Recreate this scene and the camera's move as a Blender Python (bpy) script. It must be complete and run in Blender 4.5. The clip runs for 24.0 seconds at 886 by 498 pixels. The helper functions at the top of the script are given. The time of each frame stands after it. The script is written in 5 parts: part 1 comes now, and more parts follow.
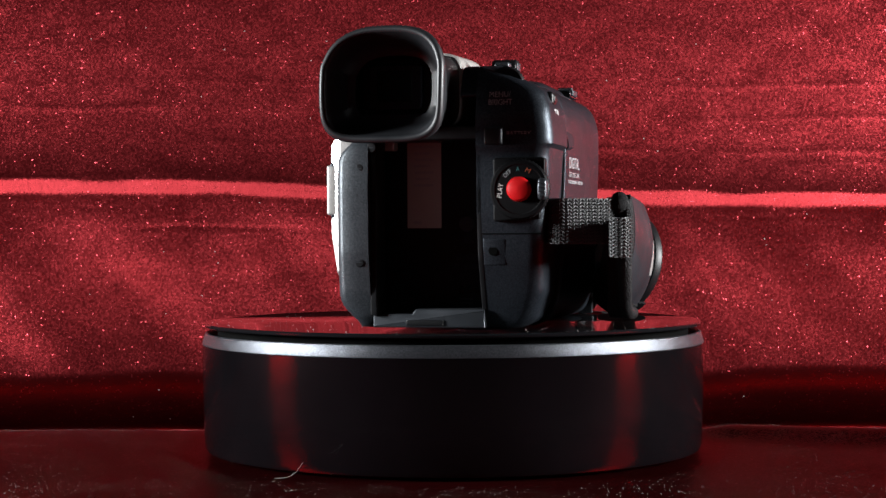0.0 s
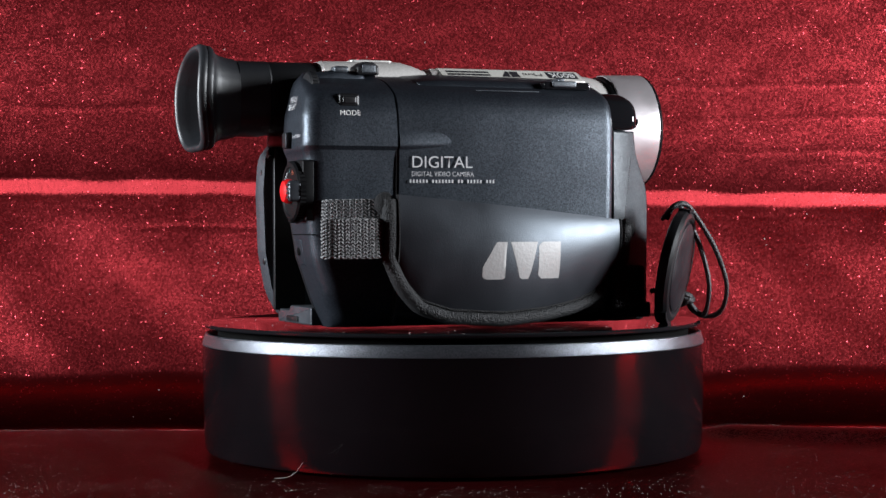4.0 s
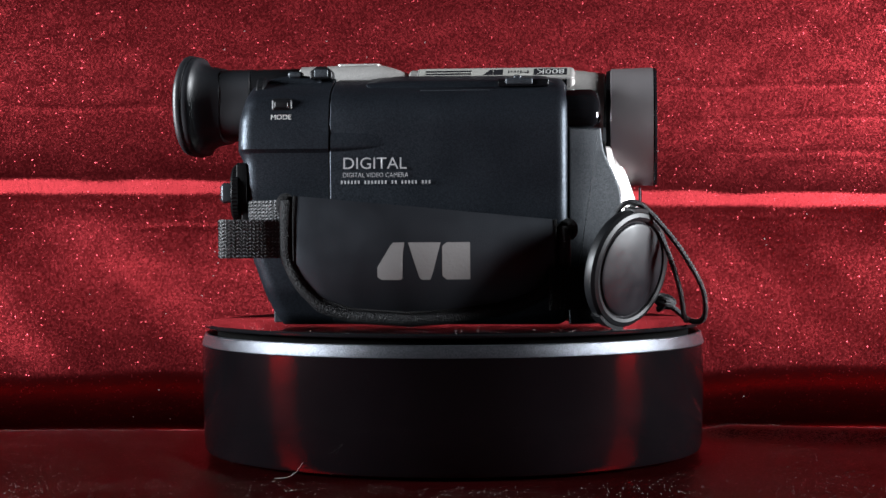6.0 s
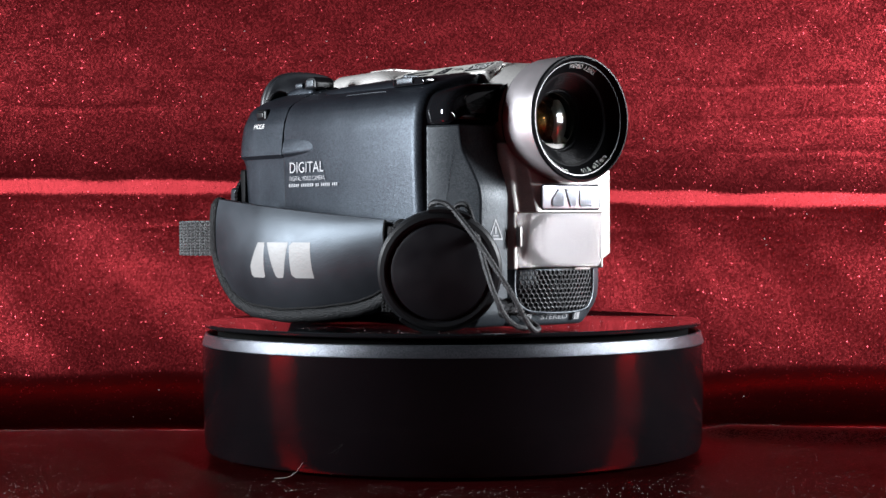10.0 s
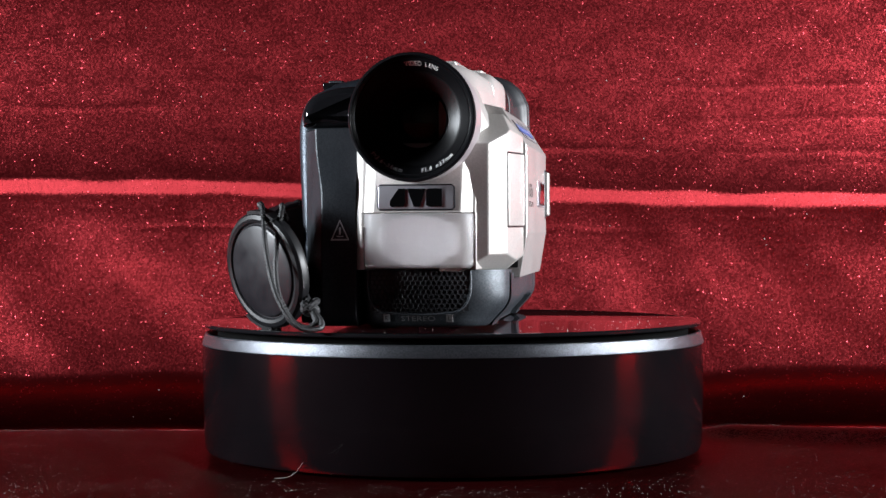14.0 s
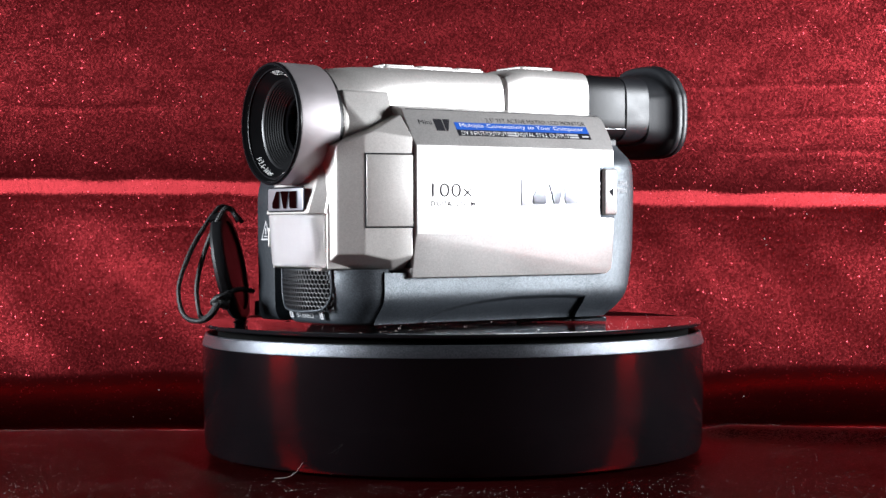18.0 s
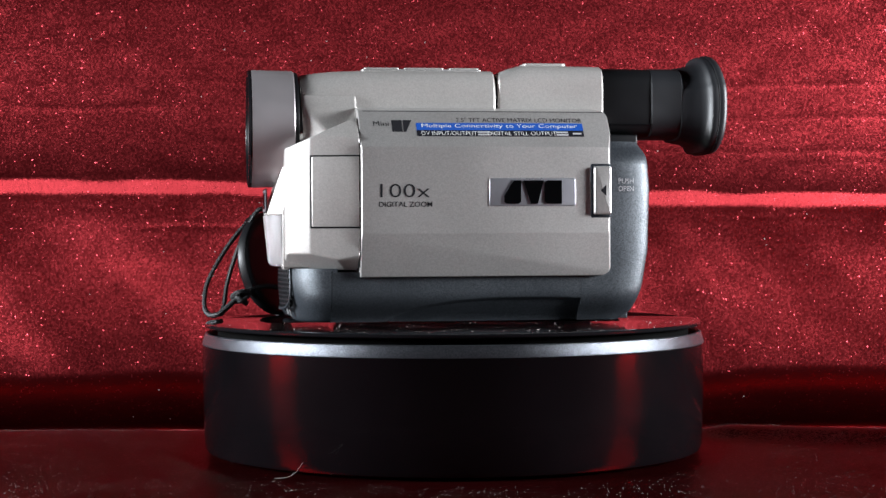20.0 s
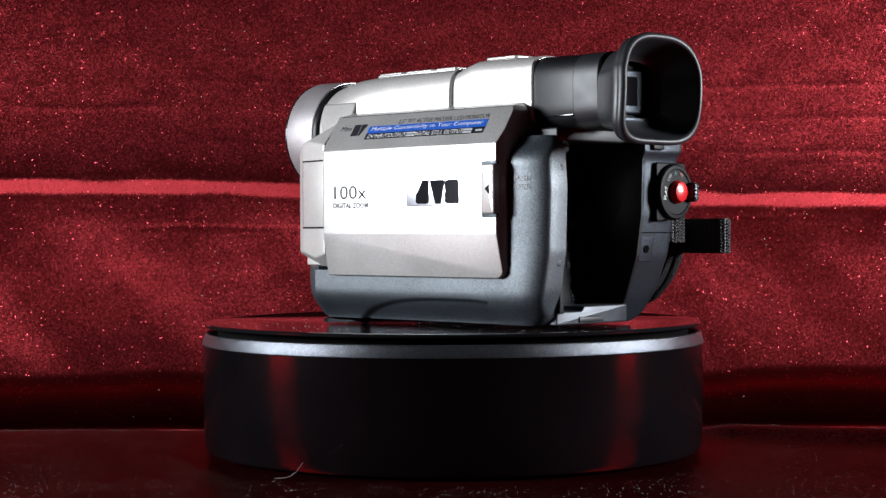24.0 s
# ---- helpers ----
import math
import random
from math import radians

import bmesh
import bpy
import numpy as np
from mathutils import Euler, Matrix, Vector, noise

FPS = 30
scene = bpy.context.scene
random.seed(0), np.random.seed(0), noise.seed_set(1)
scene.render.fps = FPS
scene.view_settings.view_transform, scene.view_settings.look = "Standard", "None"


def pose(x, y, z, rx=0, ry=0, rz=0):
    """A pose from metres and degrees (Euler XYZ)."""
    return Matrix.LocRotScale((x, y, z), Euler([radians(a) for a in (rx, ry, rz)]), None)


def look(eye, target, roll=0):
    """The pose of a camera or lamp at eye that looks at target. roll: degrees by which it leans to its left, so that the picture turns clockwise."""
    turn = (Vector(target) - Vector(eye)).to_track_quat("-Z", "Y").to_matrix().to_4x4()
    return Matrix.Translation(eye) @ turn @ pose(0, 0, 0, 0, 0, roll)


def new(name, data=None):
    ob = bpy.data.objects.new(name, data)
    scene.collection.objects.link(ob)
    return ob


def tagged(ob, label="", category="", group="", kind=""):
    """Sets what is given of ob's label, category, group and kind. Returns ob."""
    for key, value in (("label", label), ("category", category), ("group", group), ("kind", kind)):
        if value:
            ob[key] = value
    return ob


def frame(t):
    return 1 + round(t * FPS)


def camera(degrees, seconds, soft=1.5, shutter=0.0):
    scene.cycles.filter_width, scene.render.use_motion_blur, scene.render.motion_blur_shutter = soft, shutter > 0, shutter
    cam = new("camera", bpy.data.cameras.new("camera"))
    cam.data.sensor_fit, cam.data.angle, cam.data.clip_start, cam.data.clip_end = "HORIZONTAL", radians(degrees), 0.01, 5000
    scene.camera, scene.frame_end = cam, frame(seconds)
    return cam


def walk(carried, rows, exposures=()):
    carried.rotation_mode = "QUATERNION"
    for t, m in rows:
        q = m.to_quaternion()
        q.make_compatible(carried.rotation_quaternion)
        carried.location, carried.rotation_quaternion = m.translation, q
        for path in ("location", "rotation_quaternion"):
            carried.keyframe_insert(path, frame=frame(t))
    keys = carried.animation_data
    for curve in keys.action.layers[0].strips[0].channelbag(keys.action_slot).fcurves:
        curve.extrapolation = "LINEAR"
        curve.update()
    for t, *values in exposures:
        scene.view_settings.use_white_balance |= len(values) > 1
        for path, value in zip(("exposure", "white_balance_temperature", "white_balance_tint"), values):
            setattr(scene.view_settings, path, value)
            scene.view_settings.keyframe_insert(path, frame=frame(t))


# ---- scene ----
# Camera: stands still before the turntable. Heights from the cloth, z = 0.
PLATE_Z = 0.0507
EYE = Vector((0.0, -0.7209, PLATE_Z + 0.0364))
PITCH, YAW = radians(-0.618), radians(-0.301)
AIM = Vector((math.sin(YAW) * math.cos(PITCH), math.cos(YAW) * math.cos(PITCH), math.sin(PITCH)))
cam = camera(27.81, 24.0, soft=1.5)
view = look(EYE, EYE + AIM, -0.27)
walk(cam, [(0.0, view), (24.0, view)], exposures=[(0.0, 0.1, 6850, 10), (2.4, 0.1, 6500, 10), (23.3, 0.1, 6500, 10), (24.0, -0.45, 6500, 10)])

# The plate's turn: seconds, degrees. It runs a little unevenly, once in each round.
TURN = [(0, 75.66), (1, 60.86), (2, 46.68), (3, 33.39), (4.5, 13.47), (6, -5.67), (7, -17.87), (8, -30.06), (9, -41.48), (10, -52.89), (11, -64.07), (12.5, -80.86), (13.25, -89.71), (14, -98.57), (15, -110.3), (16, -122.02), (17, -134.07), (18.5, -152.13), (19.5, -165.33), (20.5, -178.54), (21.25, -188.87), (22, -199.21), (23, -212.84), (24, -226.47)]


# World and light: a dark room, two soft lamps at the sides.
world = bpy.data.worlds.new("dark_room")
world.use_nodes = True
world.node_tree.nodes["Background"].inputs[0].default_value = (0.02, 0.021, 0.024, 1)
world.node_tree.nodes["Background"].inputs[1].default_value = 0.05
scene.world = world


def soft_lamp(eye, target, width, watts, colour):
    data = bpy.data.lights.new("soft_lamp", "AREA")
    data.shape, data.size, data.energy, data.color = "SQUARE", width, watts, colour
    lamp = new("soft_lamp", data)
    lamp.matrix_world = look(eye, target)
    return lamp


# the lamps stand at both sides, a little over the camcorder
soft_lamp((0.85, -0.15, 0.24), (0, 0.15, 0.11), 0.22, 20.0, (0.90, 0.945, 1.0))
soft_lamp((-0.84, -0.22, 0.24), (0, -0.42, 0.11), 0.22, 21.5, (0.87, 0.935, 1.0))


# ---------------------------------------------------------------- materials
def surface(name, colour, rough=0.5, metal=0.0, grain=(1500, 0.15, 0.0002), stain=(40, 0.15), rough_var=0.12, coat=0.0, stretch=(1, 1, 1), spec=0.5, fleck=0.0, sheen=(1, 1, 1)):
    m = bpy.data.materials.new(name)
    m.use_nodes = True
    n, l = m.node_tree.nodes, m.node_tree.links
    b = n["Principled BSDF"]
    tc, mp = n.new("ShaderNodeTexCoord"), n.new("ShaderNodeMapping")
    mp.inputs["Scale"].default_value = stretch
    l.new(tc.outputs["Object"], mp.inputs["Vector"])
    big, fine = n.new("ShaderNodeTexNoise"), n.new("ShaderNodeTexNoise")
    big.inputs["Scale"].default_value, big.inputs["Detail"].default_value = stain[0], 6
    fine.inputs["Scale"].default_value, fine.inputs["Detail"].default_value = grain[0], 2
    l.new(tc.outputs["Object"], big.inputs["Vector"])
    l.new(mp.outputs["Vector"], fine.inputs["Vector"])
    mix = n.new("ShaderNodeMix")
    mix.data_type = "RGBA"
    mix.inputs[6].default_value = tuple(c * (1 - stain[1]) for c in colour) + (1,)
    mix.inputs[7].default_value = tuple(min(1, c * (1 + stain[1])) for c in colour) + (1,)
    l.new(big.outputs["Fac"], mix.inputs[0])
    l.new(mix.outputs[2], b.inputs["Base Color"])
    rr = n.new("ShaderNodeMapRange")
    rr.inputs["From Min"].default_value, rr.inputs["From Max"].default_value = 0.3, 0.7
    rr.inputs["To Min"].default_value, rr.inputs["To Max"].default_value = max(0.02, rough * (1 - rough_var)), min(1, rough * (1 + rough_var))
    l.new(big.outputs["Fac"], rr.inputs["Value"])
    l.new(rr.outputs[0], b.inputs["Roughness"])
    bump = n.new("ShaderNodeBump")
    bump.inputs["Strength"].default_value, bump.inputs["Distance"].default_value = grain[1], grain[2]
    l.new(fine.outputs["Fac"], bump.inputs["Height"])
    l.new(bump.outputs["Normal"], b.inputs["Normal"])
    if fleck:
        # tiny flakes in the paint: each one shines a little more or less than the next
        cell, sep, amount = n.new("ShaderNodeTexVoronoi"), n.new("ShaderNodeSeparateColor"), n.new("ShaderNodeMapRange")
        cell.inputs["Scale"].default_value = 3000
        l.new(tc.outputs["Object"], cell.inputs["Vector"])
        l.new(cell.outputs["Color"], sep.inputs[0])
        amount.inputs["To Min"].default_value, amount.inputs["To Max"].default_value = 1 - fleck, 1 + fleck
        l.new(sep.outputs[0], amount.inputs["Value"])
        if metal:
            shade = n.new("ShaderNodeVectorMath")
            shade.operation = "SCALE"
            l.new(mix.outputs[2], shade.inputs[0])
            l.new(amount.outputs[0], shade.inputs["Scale"])
            l.new(shade.outputs[0], b.inputs["Base Color"])
        else:
            amount.inputs["To Min"].default_value, amount.inputs["To Max"].default_value = spec * (1 - fleck), spec * (1 + fleck)
            l.new(amount.outputs[0], b.inputs["Specular IOR Level"])
    b.inputs["Specular Tint"].default_value = (*sheen, 1)
    b.inputs["Metallic"].default_value, b.inputs["Coat Weight"].default_value, b.inputs["Specular IOR Level"].default_value = metal, coat, spec
    return m


def lame_cloth():
    """Red cloth with metal threads: every thread catches the light at an angle of its own."""
    m = bpy.data.materials.new("red_lame_cloth")
    m.use_nodes = True
    n, l = m.node_tree.nodes, m.node_tree.links
    b = n["Principled BSDF"]
    tc, geo = n.new("ShaderNodeTexCoord"), n.new("ShaderNodeNewGeometry")
    cell, speck, big = n.new("ShaderNodeTexVoronoi"), n.new("ShaderNodeTexVoronoi"), n.new("ShaderNodeTexNoise")
    cell.inputs["Scale"].default_value, speck.inputs["Scale"].default_value = 1500, 800
    big.inputs["Scale"].default_value, big.inputs["Detail"].default_value = 40, 8
    big.inputs["Roughness"].default_value = 0.70
    for node in (cell, speck, big):
        l.new(tc.outputs["Object"], node.inputs["Vector"])
    sub, mul, add, nrm = (n.new("ShaderNodeVectorMath") for _ in range(4))
    sub.operation, mul.operation, add.operation, nrm.operation = "SUBTRACT", "SCALE", "ADD", "NORMALIZE"
    sub.inputs[1].default_value = (0.5, 0.5, 0.5)
    l.new(cell.outputs["Color"], sub.inputs[0])
    l.new(sub.outputs[0], mul.inputs[0])
    l.new(geo.outputs["Normal"], add.inputs[0])
    l.new(mul.outputs[0], add.inputs[1])
    l.new(add.outputs[0], nrm.inputs[0])
    l.new(nrm.outputs[0], b.inputs["Normal"])
    ramp = n.new("ShaderNodeValToRGB")
    ramp.color_ramp.elements[0].position, ramp.color_ramp.elements[0].color = 0.3, (0.136, 0.0108, 0.0130, 1)
    ramp.color_ramp.elements[1].position, ramp.color_ramp.elements[1].color = 0.72, (0.173, 0.0148, 0.0178, 1)
    l.new(big.outputs["Fac"], ramp.inputs[0])
    # a few threads are bare metal: paler dots, thicker in some places
    sep, clump, near, pick = n.new("ShaderNodeSeparateColor"), n.new("ShaderNodeMath"), n.new("ShaderNodeMath"), n.new("ShaderNodeMath")
    clump.operation, near.operation, pick.operation = "MULTIPLY_ADD", "LESS_THAN", "MULTIPLY"
    clump.inputs[1].default_value, clump.inputs[2].default_value, near.inputs[1].default_value = 0.35, -0.122, 0.42
    over = n.new("ShaderNodeMath")
    over.operation = "LESS_THAN"
    l.new(speck.outputs["Color"], sep.inputs[0])
    l.new(big.outputs["Fac"], clump.inputs[0])
    l.new(sep.outputs[0], over.inputs[0])
    l.new(clump.outputs[0], over.inputs[1])
    l.new(speck.outputs["Distance"], near.inputs[0])
    l.new(over.outputs[0], pick.inputs[0])
    l.new(near.outputs[0], pick.inputs[1])
    turn = n.new("ShaderNodeMath")
    turn.operation, turn.inputs[1].default_value, turn.inputs[2].default_value = "MULTIPLY_ADD", 0.28, CLOTH_TILT
    l.new(pick.outputs[0], turn.inputs[0])
    l.new(turn.outputs[0], mul.inputs["Scale"])
    mix = n.new("ShaderNodeMix")
    mix.data_type = "RGBA"
    mix.inputs[7].default_value = (0.38, 0.040, 0.050, 1)
    l.new(pick.outputs[0], mix.inputs[0])
    l.new(ramp.outputs[0], mix.inputs[6])
    # lint and dust: a few matt pale grains
    rare, small, lint = n.new("ShaderNodeMath"), n.new("ShaderNodeMath"), n.new("ShaderNodeMath")
    rare.operation, small.operation, lint.operation = "LESS_THAN", "LESS_THAN", "MULTIPLY"
    rare.inputs[1].default_value, small.inputs[1].default_value = 0.0012, 0.30
    l.new(sep.outputs[1], rare.inputs[0])
    l.new(speck.outputs["Distance"], small.inputs[0])
    l.new(rare.outputs[0], lint.inputs[0])
    l.new(small.outputs[0], lint.inputs[1])
    dust = n.new("ShaderNodeMix")
    dust.data_type = "RGBA"
    dust.inputs[7].default_value = (0.38, 0.27, 0.26, 1)
    l.new(lint.outputs[0], dust.inputs[0])
    l.new(mix.outputs[2], dust.inputs[6])
    l.new(dust.outputs[2], b.inputs["Base Color"])
    metal = n.new("ShaderNodeMapRange")
    metal.inputs["To Min"].default_value, metal.inputs["To Max"].default_value = 0.95, 0.0
    l.new(lint.outputs[0], metal.inputs["Value"])
    l.new(metal.outputs[0], b.inputs["Metallic"])
    rough = n.new("ShaderNodeMapRange")
    rough.inputs["To Min"].default_value, rough.inputs["To Max"].default_value = 0.36, 0.30
    l.new(pick.outputs[0], rough.inputs["Value"])
    l.new(rough.outputs[0], b.inputs["Roughness"])
    b.inputs["Specular IOR Level"].default_value = 0.0
    b.inputs["Specular Tint"].default_value = (0.16, 0.024, 0.026, 1)
    # the metal threads run up the cloth: sharp gloss along them, wide across
    b.inputs["Anisotropic"].default_value = 0.95
    across = n.new("ShaderNodeCombineXYZ")
    across.inputs[0].default_value = 1.0
    l.new(across.outputs[0], b.inputs["Tangent"])
    return m


def glass(name, colour=(1, 1, 1), rough=0.0, ior=1.45):
    m = bpy.data.materials.new(name)
    m.use_nodes = True
    b = m.node_tree.nodes["Principled BSDF"]
    b.inputs["Base Color"].default_value = (*colour, 1)
    b.inputs["Roughness"].default_value, b.inputs["IOR"].default_value, b.inputs["Transmission Weight"].default_value = rough, ior, 1.0
    return m


CLOTH_TILT = 0.095
CLOTH = lame_cloth()
DARK = surface("dark_grey_plastic", (0.0080, 0.0095, 0.0125), 0.40, 0.0, (2300, 0.30, 0.0003), (60, 0.12), 0.10, spec=0.47, fleck=0.5, sheen=(0.74, 0.86, 1.0))
DARK2 = surface("slate_grey_plastic", (0.015, 0.0175, 0.022), 0.47, 0.0, (2300, 0.30, 0.0003), (60, 0.10), 0.10, spec=1.0, fleck=0.4, sheen=(0.86, 0.94, 1.0))
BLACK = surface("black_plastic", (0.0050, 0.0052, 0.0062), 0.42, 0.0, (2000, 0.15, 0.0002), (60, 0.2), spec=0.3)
VOID = surface("deep_black_gap", (0.002, 0.002, 0.002), 0.9, 0.0, (2000, 0.1, 0.0001), (60, 0.2), spec=0.03)
PIANO = surface("glossy_black_plastic", (0.006, 0.006, 0.007), 0.06, 0.0, (900, 0.02, 0.0001), (50, 0.1), 0.3)
RUBBER = surface("black_rubber", (0.012, 0.013, 0.0155), 0.46, 0.0, (1600, 0.14, 0.0002), (55, 0.4), 0.2)
SILVER = surface("champagne_silver_plastic", (0.56, 0.535, 0.51), 0.40, 0.48, (4200, 0.25, 0.00015), (35, 0.06), 0.12, fleck=0.10)
SILVER2 = surface("silver_grey_plastic", (0.50, 0.483, 0.468), 0.37, 0.60, (4200, 0.25, 0.00015), (35, 0.06), 0.12, fleck=0.12)
BRUSHED = surface("brushed_metal", (0.47, 0.435, 0.445), 0.42, 0.72, (1500, 0.2, 0.00012), (50, 0.10), 0.2, stretch=(0.25, 6, 6))
CHROME = surface("polished_metal", (0.75, 0.73, 0.70), 0.10, 1.0, (800, 0.02, 0.0001), (60, 0.1), 0.3)
STEEL = surface("dull_steel", (0.045, 0.050, 0.058), 0.36, 0.5, (1800, 0.1, 0.0001), (70, 0.15), 0.25)
LEATHER = surface("black_leather", (0.012, 0.0125, 0.015), 0.44, 0.0, (1900, 0.25, 0.00022), (45, 0.22), 0.18, spec=0.48, sheen=(0.76, 0.88, 1.0))
FELT = surface("black_felt", (0.006, 0.006, 0.0065), 0.8, 0.0, (2200, 0.9, 0.0009), (120, 0.4), spec=0.2)
BINDING = surface("black_cloth_binding", (0.0055, 0.0058, 0.0065), 0.6, 0.0, (1600, 0.9, 0.0008), (120, 0.4), spec=0.22)
DIAL = surface("matt_black_dial", (0.0035, 0.0035, 0.004), 0.5, 0.0, (2000, 0.15, 0.0002), (60, 0.2), spec=0.10)
CORD = surface("black_braided_cord", (0.012, 0.012, 0.0135), 0.55, 0.0, (1800, 0.7, 0.0006), (200, 0.3))
WEB = surface("dark_webbing", (0.026, 0.026, 0.027), 0.48, 0.0, (2500, 0.6, 0.0004), (200, 0.3), spec=0.6)
GREY_INK = surface("grey_print", (0.40, 0.40, 0.41), 0.6, 0.0, (2000, 0.02, 0.0001), (300, 0.15), spec=0.2)
WHITE_INK = surface("white_print", (0.70, 0.70, 0.68), 0.5, 0.0, (2000, 0.02, 0.0001), (300, 0.1))
DARK_INK = surface("dark_print", (0.015, 0.015, 0.018), 0.8, 0.0, (2000, 0.02, 0.0001), (300, 0.1), spec=0.1)
BLUE_FILM = surface("blue_sticker_film", (0.015, 0.085, 0.40), 0.30, 0.0, (900, 0.03, 0.0001), (80, 0.12))
INK_FILM = surface("black_sticker_film", (0.012, 0.012, 0.016), 0.30, 0.0, (900, 0.03, 0.0001), (80, 0.12))
PAPER = surface("pale_label_paper", (0.45, 0.44, 0.40), 0.5, 0.0, (900, 0.03, 0.0001), (80, 0.12))
BADGE = surface("grey_mirror_badge", (0.46, 0.46, 0.50), 0.30, 0.75, (900, 0.03, 0.0001), (60, 0.08))
BADGE_INK = surface("dark_mirror_mark", (0.30, 0.30, 0.33), 0.07, 1.0, (900, 0.02, 0.0001), (60, 0.08))
RED = surface("red_button_plastic", (0.50, 0.008, 0.010), 0.28, 0.0, (900, 0.05, 0.0001), (100, 0.1))
BASE = surface("black_satin_metal", (0.0030, 0.0026, 0.0032), 0.10, 0.0, (2600, 0.05, 0.00012), (30, 0.35), 0.12, spec=0.75)
TRIM = surface("sparkling_silver_paint", (0.072, 0.077, 0.088), 0.32, 0.75, (2600, 0.5, 0.0003), (60, 0.06), 0.04, fleck=0.3)
MIRROR = surface("black_mirror_acrylic", (0.006, 0.006, 0.007), 0.03, 0.0, (300, 0.01, 0.0001), (40, 0.1), 0.5, spec=0.6)
DUST = surface("pale_dust", (0.46, 0.40, 0.39), 0.7, 0.0, (900, 0.2, 0.0002), (90, 0.2))
DARKWALL = surface("dark_wall_paint", (0.030, 0.030, 0.032), 0.8, 0.0, (60, 0.2, 0.001), (3, 0.2))
AMBER = surface("amber_lens_glass", (0.030, 0.010, 0.003), 0.03, 0.0, (100, 0.0, 0.0001), (60, 0.3), 0.2, spec=0.9, sheen=(1.0, 0.55, 0.25))
FROST = glass("frosted_clear_plastic", (0.96, 0.95, 0.96), 0.42, 1.28)
FROST.node_tree.nodes["Principled BSDF"].inputs["Transmission Weight"].default_value = 0.82
REFLECTOR = surface("satin_reflector", (0.66, 0.64, 0.65), 0.55, 0.0, (900, 0.05, 0.0001), (60, 0.08))


# ---------------------------------------------------------------- mesh helpers, in millimetres
# How the case lies round its optical axis: the sides taper a little, the front stands further out.
PLAIN = Matrix.Identity(4)
TAPER = Matrix(((1.008, -0.044, 0, 2.8), (0.025, 0.984, 0, -2.3), (0, 0, 1, 0), (0, 0, 0, 1)))
FINDER = Matrix.Translation((0, -1.3, 0))
FRONT, CORNER, OPTIC = Matrix.Translation((5.3, -1.2, 0)), Matrix.Translation((2.1, -1.0, 0)), Matrix.Translation((-1.6, -0.8, -0.2))
LAY = [PLAIN]


def part(name, bm, material, parent, label="", flat=False, angle=32):
    bmesh.ops.transform(bm, matrix=LAY[0], verts=bm.verts)
    bmesh.ops.recalc_face_normals(bm, faces=bm.faces)
    me = bpy.data.meshes.new(name)
    bmesh.ops.scale(bm, vec=(0.001, 0.001, 0.001), verts=bm.verts)
    bm.to_mesh(me)
    bm.free()
    me.materials.append(material)
    if not flat:
        me.polygons.foreach_set("use_smooth", [True] * len(me.polygons))
        me.set_sharp_from_angle(angle=radians(angle))
    ob = new(name, me)
    ob.parent = parent
    if label:
        tagged(ob, label)
    return ob


def fillet(pts, r, n=5):
    """Rounds the corners of a polygon. r: one radius, or one for each corner."""
    out, k = [], len(pts)
    for i, p in enumerate(pts):
        p, a, b = Vector(p), Vector(pts[i - 1]), Vector(pts[(i + 1) % k])
        ri = r[i] if isinstance(r, (list, tuple)) else r
        da, db = (a - p), (b - p)
        d = min(ri, da.length * 0.48, db.length * 0.48)
        if d < 1e-4:
            out.append(p)
            continue
        s, e = p + da.normalized() * d, p + db.normalized() * d
        for j in range(n + 1):
            u = j / n
            out.append(s * (1 - u) ** 2 + p * 2 * u * (1 - u) + e * u * u)
    return out


def shrink(pts, d):
    """Moves a counter-clockwise polygon inward by d."""
    out, k = [], len(pts)
    for i in range(k):
        a, p, b = pts[i - 1], pts[i], pts[(i + 1) % k]
        e1, e2 = (p - a), (b - p)
        n = Vector((0.0, 0.0))
        for e in (e1, e2):
            if e.length > 1e-9:
                n += Vector((-e.y, e.x)).normalized()
        n = n.normalized() if n.length > 1e-9 else n
        out.append(p + n * d)
    return out


AX = {"x": lambda u, v, w: (w, u, v), "y": lambda u, v, w: (u, w, v), "z": lambda u, v, w: (u, v, w)}


def slab(pts, axis, a, b, ra=0.6, rb=0.6, corner=0.0, n=4, bm=None):
    """A polygon pushed along an axis from a to b, its ends rounded by ra and rb. axis x: (y, z) points; y: (x, z); z: (x, y)."""
    bm = bm or bmesh.new()
    poly = fillet(pts, corner) if corner else [Vector(p) for p in pts]
    area = sum(poly[i - 1].x * poly[i].y - poly[i].x * poly[i - 1].y for i in range(len(poly)))
    if area < 0:
        poly.reverse()
    rings = [(a + ra * (1 - math.cos(math.pi / 2 * j / n)), ra * (1 - math.sin(math.pi / 2 * j / n))) for j in range(n + 1)] if ra else [(a, 0)]
    rings += [(b - rb * (1 - math.cos(math.pi / 2 * j / n)), rb * (1 - math.sin(math.pi / 2 * j / n))) for j in range(n, -1, -1)] if rb else [(b, 0)]
    loops = [[bm.verts.new(AX[axis](q.x, q.y, w)) for q in (shrink(poly, d) if d else poly)] for w, d in rings]
    for s, t in zip(loops, loops[1:]):
        for i in range(len(poly)):
            bm.faces.new((s[i - 1], s[i], t[i], t[i - 1]))
    bm.faces.new(loops[0])
    bm.faces.new(loops[-1])
    return bm


